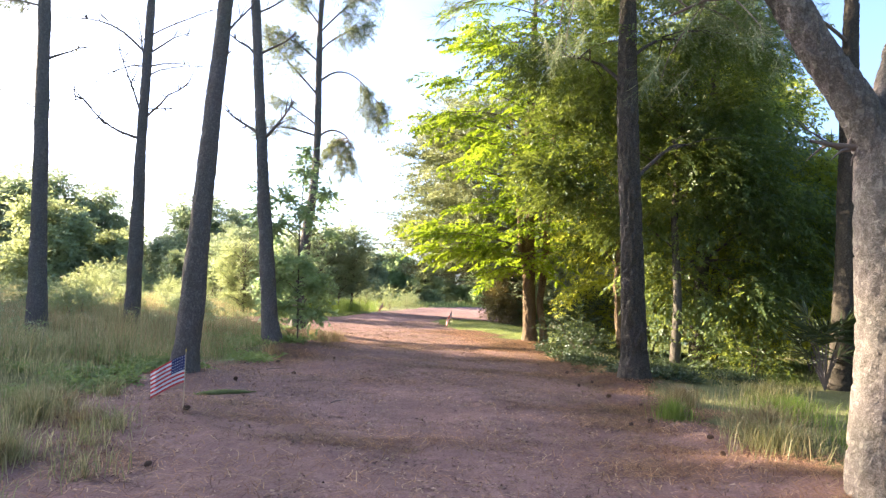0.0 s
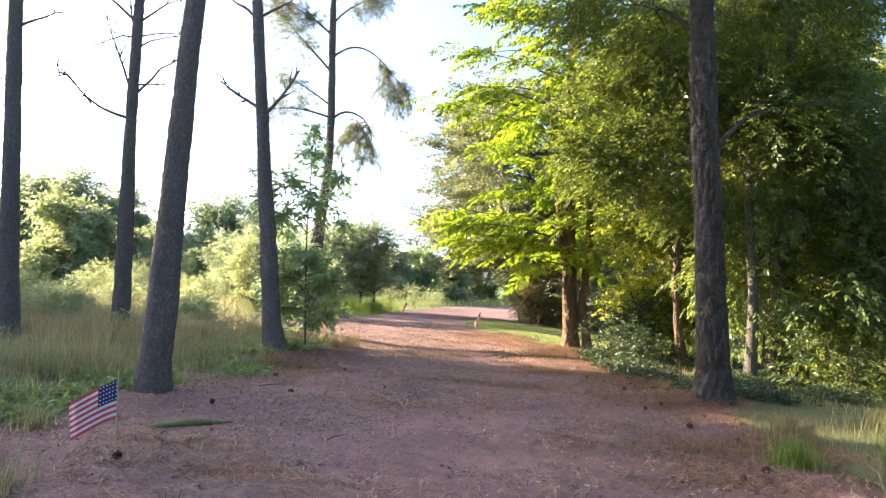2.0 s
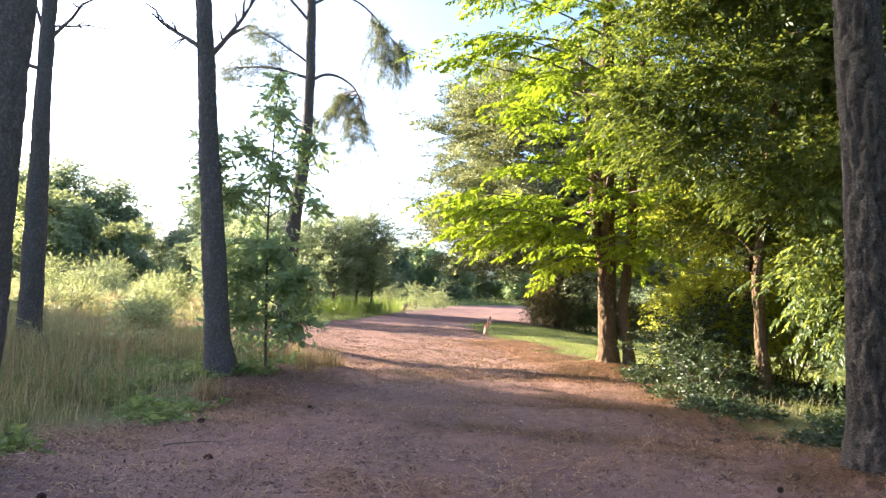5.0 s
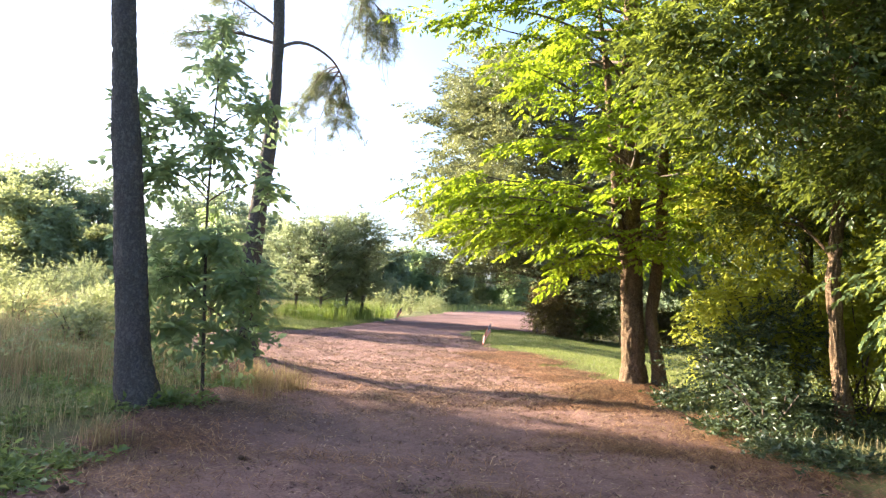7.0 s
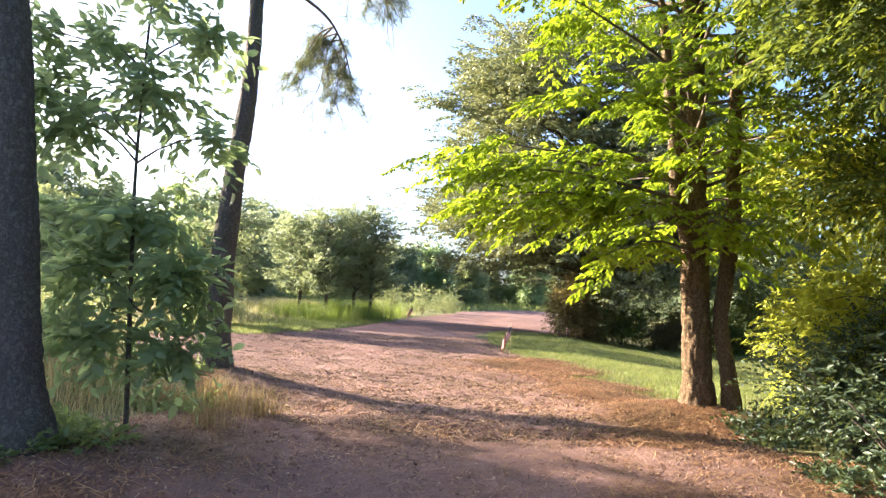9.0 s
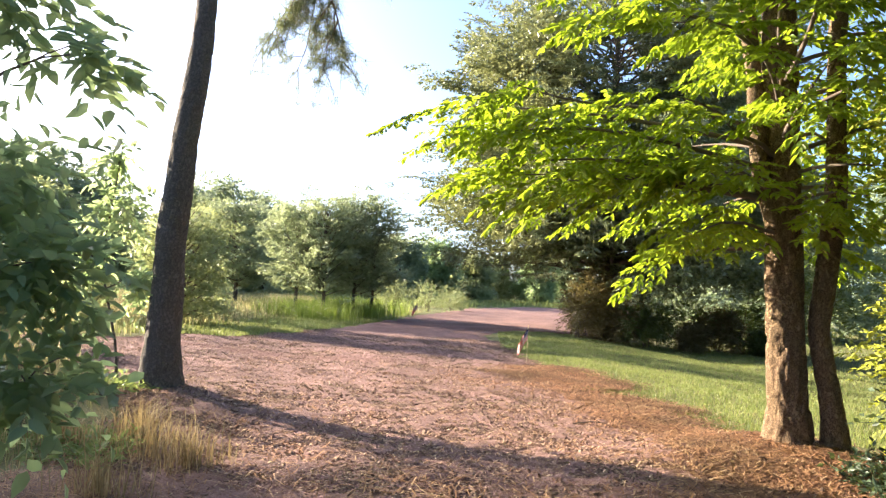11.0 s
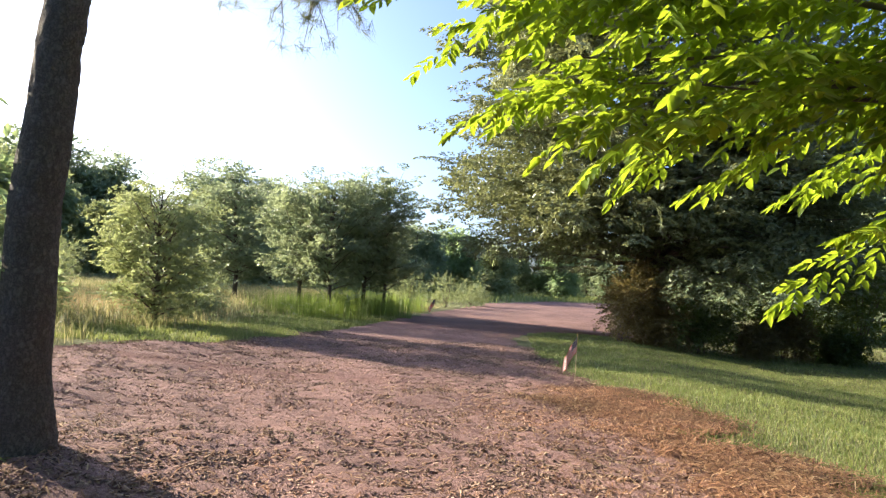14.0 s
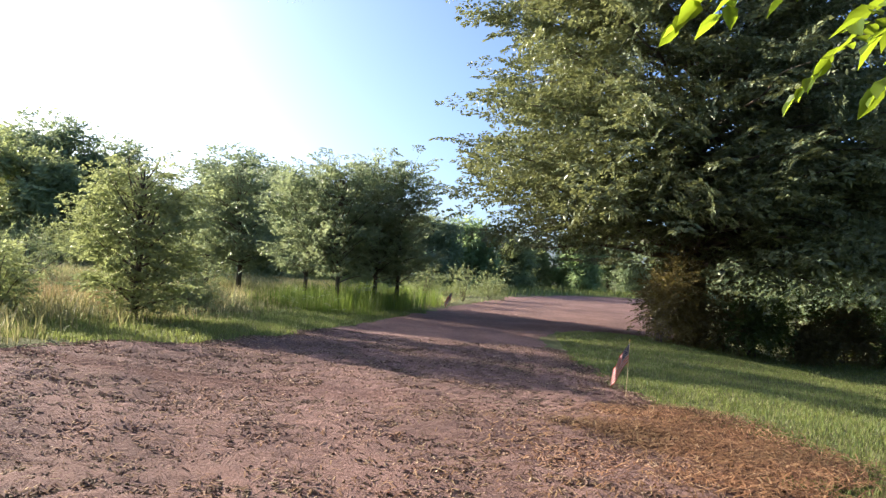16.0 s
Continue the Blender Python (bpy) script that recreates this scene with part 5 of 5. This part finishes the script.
stuff("meadow_forbs", *sprays(p, unit(rng.normal(0, 1, p.shape) * (1, 1, 0.4) + UP * 0.6), 8, 0.3, 0.075, 0.2), M_LEAF_GREY, "pale leafy forbs among the meadow grass", "weeds")

# low leafy weeds
p = scatter(12000, -7.0, -2.6, 7.5, 19.5, lambda x, y: (x < left_edge(y) + 0.4) & (patchy(x, y, 1.3) > 0.0))
d = unit(rng.normal(0, 1, p.shape) * (1, 1, 0.3) + UP * 0.5)
stuff("ground_weeds", *sprays(p + UP * 0.04, d, 6, 0.2, 0.085, 0.3), M_LEAF_FRESH, "low leafy weeds along the meadow edge", "weeds")
p = scatter(8500, 2.6, 6.0, 11.6, 18.2, lambda x, y: (x > right_edge(y) - 0.25) & (patchy(x, y, 1.8) > 0.1))
d = unit(rng.normal(0, 1, p.shape) * (1, 1, 0.3) + UP * 0.7)
stuff("ground_weeds", *sprays(p + UP * 0.03, d, 6, 0.22, 0.075, 0.2), M_LEAF_SHADED, "ivy-like leafy ground cover under shrubs", "weeds")

# ---- litter on the way ----
def road_points(n, y0, y1, bias=0.0):
    y = rng.uniform(y0, y1, n)
    u = rng.uniform(0.0, 1.0, n)
    if bias:
        u = np.where(rng.uniform(0, 1, n) < bias, np.where(rng.uniform(0, 1, n) < 0.6, 1 - np.abs(rng.normal(0, 0.14, n)), np.abs(rng.normal(0, 0.14, n))), u)
    x = np.clip(left_edge(y), -9, 9) * (1 - u) + right_edge(y) * u
    return np.stack([x, y, gz(x, y) + 0.03], 1)


def chips(p, size):
    n = len(p)
    a = rng.uniform(0, 2 * math.pi, n)
    d = np.stack([np.cos(a), np.sin(a), rng.normal(0, 0.3, n)], 1)
    s = unit(np.cross(d, UP + rng.normal(0, 0.36, (n, 3))))
    L = size * rng.uniform(0.5, 1.5, n)[:, None]
    w = L * rng.uniform(0.25, 0.6, n)[:, None]
    nr = np.cross(s, d) * L * 0.14
    v = np.stack([p - d * L / 2 - s * w / 2, p + d * L / 2 - s * w / 3, p + d * L / 2 + s * w / 2, p - d * L / 2 + s * w / 3], 1)
    v = np.concatenate([v, v - nr[:, None]], 1).reshape(-1, 3)
    k = np.arange(n)[:, None] * 8
    return v, np.concatenate([k + q for q in ((0, 1, 2, 3), (0, 4, 5, 1), (2, 6, 7, 3))])


def needles(p, length):
    n = len(p)
    a = rng.uniform(0, 2 * math.pi, n)
    d = np.stack([np.cos(a), np.sin(a), rng.normal(0, 0.12, n)], 1)
    s = np.stack([-np.sin(a), np.cos(a), np.zeros(n)], 1)
    L = length * rng.uniform(0.5, 1.3, n)[:, None]
    c = s * L * rng.normal(0, 0.15, (n, 1))
    w = s * np.where(p[:, 1] < 16.5, 0.003, 0.0048)[:, None]
    z = UP * rng.uniform(0.002, 0.032, (n, 1))
    v = np.stack([p - d * L / 2 - w, p - d * L / 2 + w, p + c + w + z, p + c - w + z, p + d * L / 2 + w, p + d * L / 2 - w], 1).reshape(-1, 3)
    k = np.arange(n)[:, None] * 6
    return v, np.concatenate([k + (0, 1, 2, 3), k + (3, 2, 4, 5)])


stuff("wood_chips", *chips(road_points(48000, 1.5, 20), 0.03), M_CHIP, "scattered reddish brown wood chips", "mulch")
stuff("wood_chips", *chips(road_points(92000, 16.5, 31), 0.034), M_CHIP, "loose reddish brown wood chips", "mulch")
stuff("pine_straw", *needles(road_points(30000, 1.5, 24, 0.6), 0.14), M_STRAW, "fallen orange-brown pine needles", "pine straw")


drift = []
for k in range(140):
    if k >= 92:
        y = rng.uniform(2.2, 17.5)
        x = rng.uniform(left_edge(y) + 0.2, right_edge(y) - 0.4)
    elif k < 46:
        y = rng.uniform(2.5, 18)
        x = right_edge(y) - rng.uniform(-0.1, 1.5)
    elif k < 80:
        y = 17.5 + 8.0 * rng.uniform(0, 1) ** 1.3
        x = right_edge(y) + 0.25 - np.abs(rng.normal(0, 0.55 + 0.1 * max(0.0, 22 - y)))
    else:
        y = rng.uniform(3, 16)
        x = left_edge(y) + rng.uniform(0, 1.3)
    n = int(rng.uniform(250, 620) * (1.7 if 46 <= k < 80 else 0.7) if k < 92 else rng.uniform(50, 130))
    wide = 1.0 if k < 92 else 1.6
    q = np.stack([x + rng.normal(0, 0.32 * wide, n), y + rng.normal(0, 0.2 * wide, n)], 1)
    drift.append(np.column_stack([q, gz(q[:, 0], q[:, 1]) + 0.03 + np.abs(rng.normal(0, 0.012, n))]))
for x, y, n, wide in ((-2.4, 7.7, 420, 0.5), (-1.7, 7.1, 380, 0.6), (-0.9, 6.3, 420, 0.6), (0.1, 6.6, 300, 0.6), (2.2, 7.6, 420, 0.5), (2.7, 9.1, 420, 0.4), (1.6, 8.7, 300, 0.5), (-0.6, 10.4, 300, 0.7), (0.4, 12.6, 380, 0.8), (-1.2, 13.4, 340, 0.7), (1.4, 14.4, 340, 0.7)):
    q = np.stack([x + rng.normal(0, wide, n), y + rng.normal(0, 0.14, n)], 1)
    drift.append(np.column_stack([q, gz(q[:, 0], q[:, 1]) + 0.03 + np.abs(rng.normal(0, 0.014, n))]))
stuff("pine_straw", *needles(np.concatenate(drift), 0.21), M_STRAW, "drifts of fallen orange pine straw along the verges", "pine straw")


# ---- pine cones and sticks ----
def cone_mesh():
    vs, fs, o = [], [], 0
    for r in range(7):
        h = 0.008 + r * 0.0115
        rad = 0.031 * math.sin(math.pi * (0.18 + 0.75 * r / 7))
        for k in range(9):
            a = (k + 0.5 * (r % 2)) * 2 * math.pi / 9
            c, s = math.cos(a), math.sin(a)
            b = 0.35 * rad
            vs += [(b * c - 0.006 * s, b * s + 0.006 * c, h - 0.006), (b * c + 0.006 * s, b * s - 0.006 * c, h - 0.006),
                   (rad * c + 0.007 * s, rad * s - 0.007 * c, h + 0.009), (rad * c - 0.007 * s, rad * s + 0.007 * c, h + 0.009), (rad * 1.06 * c, rad * 1.06 * s, h + 0.002)]
            fs += [(o, o + 1, o + 2), (o, o + 2, o + 3), (o, o + 4, o + 1), (o + 1, o + 4, o + 2), (o, o + 3, o + 4), (o + 2, o + 4, o + 3)]
            o += 5
    return mesh_np("pine_cone", vs, fs, M_CONE)


CONE = cone_mesh()
for x, y in ((2.5, 9.9), (2.8, 9.2), (2.6, 8.0), (2.9, 7.2), (2.2, 7.6), (2.75, 6.4), (-2.87, 9.6), (-2.35, 10.9), (-2.0, 13.2), (2.4, 12.6), (2.1, 13.8), (2.45, 15.2), (2.2, 17.2), (2.0, 17.9), (-2.6, 7.0), (-2.9, 12.1), (2.6, 11.2), (2.9, 10.4), (2.3, 10.9), (-2.2, 5.2)):
    ob = new("pine_cone", CONE)
    s = rng.uniform(0.65, 1.0)
    ob.matrix_basis = pose(*on_ground(x, y, 0.052), 80 + rng.uniform(-20, 20), 0, rng.uniform(0, 360)) @ Matrix.Scale(s, 4)
    tagged(ob, "dark fallen pine cone on the mulch", "pine cone", "fallen pine cones")
for x, y, a, ln in ((-2.6, 11.3, 20, 0.5), (1.6, 9.0, 100, 0.35), (-1.2, 8.4, 60, 0.3), (0.8, 19.4, 10, 0.4), (2.0, 21.6, 140, 0.5)):
    v, f, _, _ = tube(limb_path((-ln / 2, 0, 0.0), (ln / 2, 0, 0.012), 0.02, 0.12, 7), np.linspace(0.007, 0.003, 7), 6, 12)
    ob = new("fallen_twig", mesh_np("fallen_twig", v, f, M_TWIG, True))
    ob.matrix_basis = pose(*on_ground(x, y, 0.042), 0, 0, a)
    tagged(ob, "thin fallen twig lying on the mulch", "twig", "fallen twigs")

# mossy branch half sunk in the litter
mossy = thing("mossy_branch", on_ground(-2.68, 8.52, 0.03), "short fallen branch furred with green moss", "branch")
v, f, q, rr = tube([(-0.30, -0.19, 0.0), (-0.14, -0.12, 0.03), (0.05, 0.02, 0.035), (0.2, 0.14, 0.02), (0.34, 0.27, 0.015)], [0.022, 0.034, 0.03, 0.02, 0.007], 12, 22)
v = v + 0.006 * np.stack([lattice(v[:, 0], v[:, 1] + v[:, 2], 0.03, 5), lattice(v[:, 1], v[:, 2], 0.03, 6), lattice(v[:, 0], v[:, 2], 0.03, 7)], 1)
part("wood", mesh_np("wood", v, f, M_MOSS, True), mossy)
k = rng.integers(0, 18, 260)
p = q[k] + np.column_stack([rng.normal(0, 0.018, (260, 2)), rr[k] * rng.uniform(0.1, 0.8, 260)])
part("moss", mesh_np("moss", *blades(p, rng.uniform(0.015, 0.035, 260), 0.004, 0.9), M_TUFT), mossy, "short green moss and grass")["kind"] = "stuff"
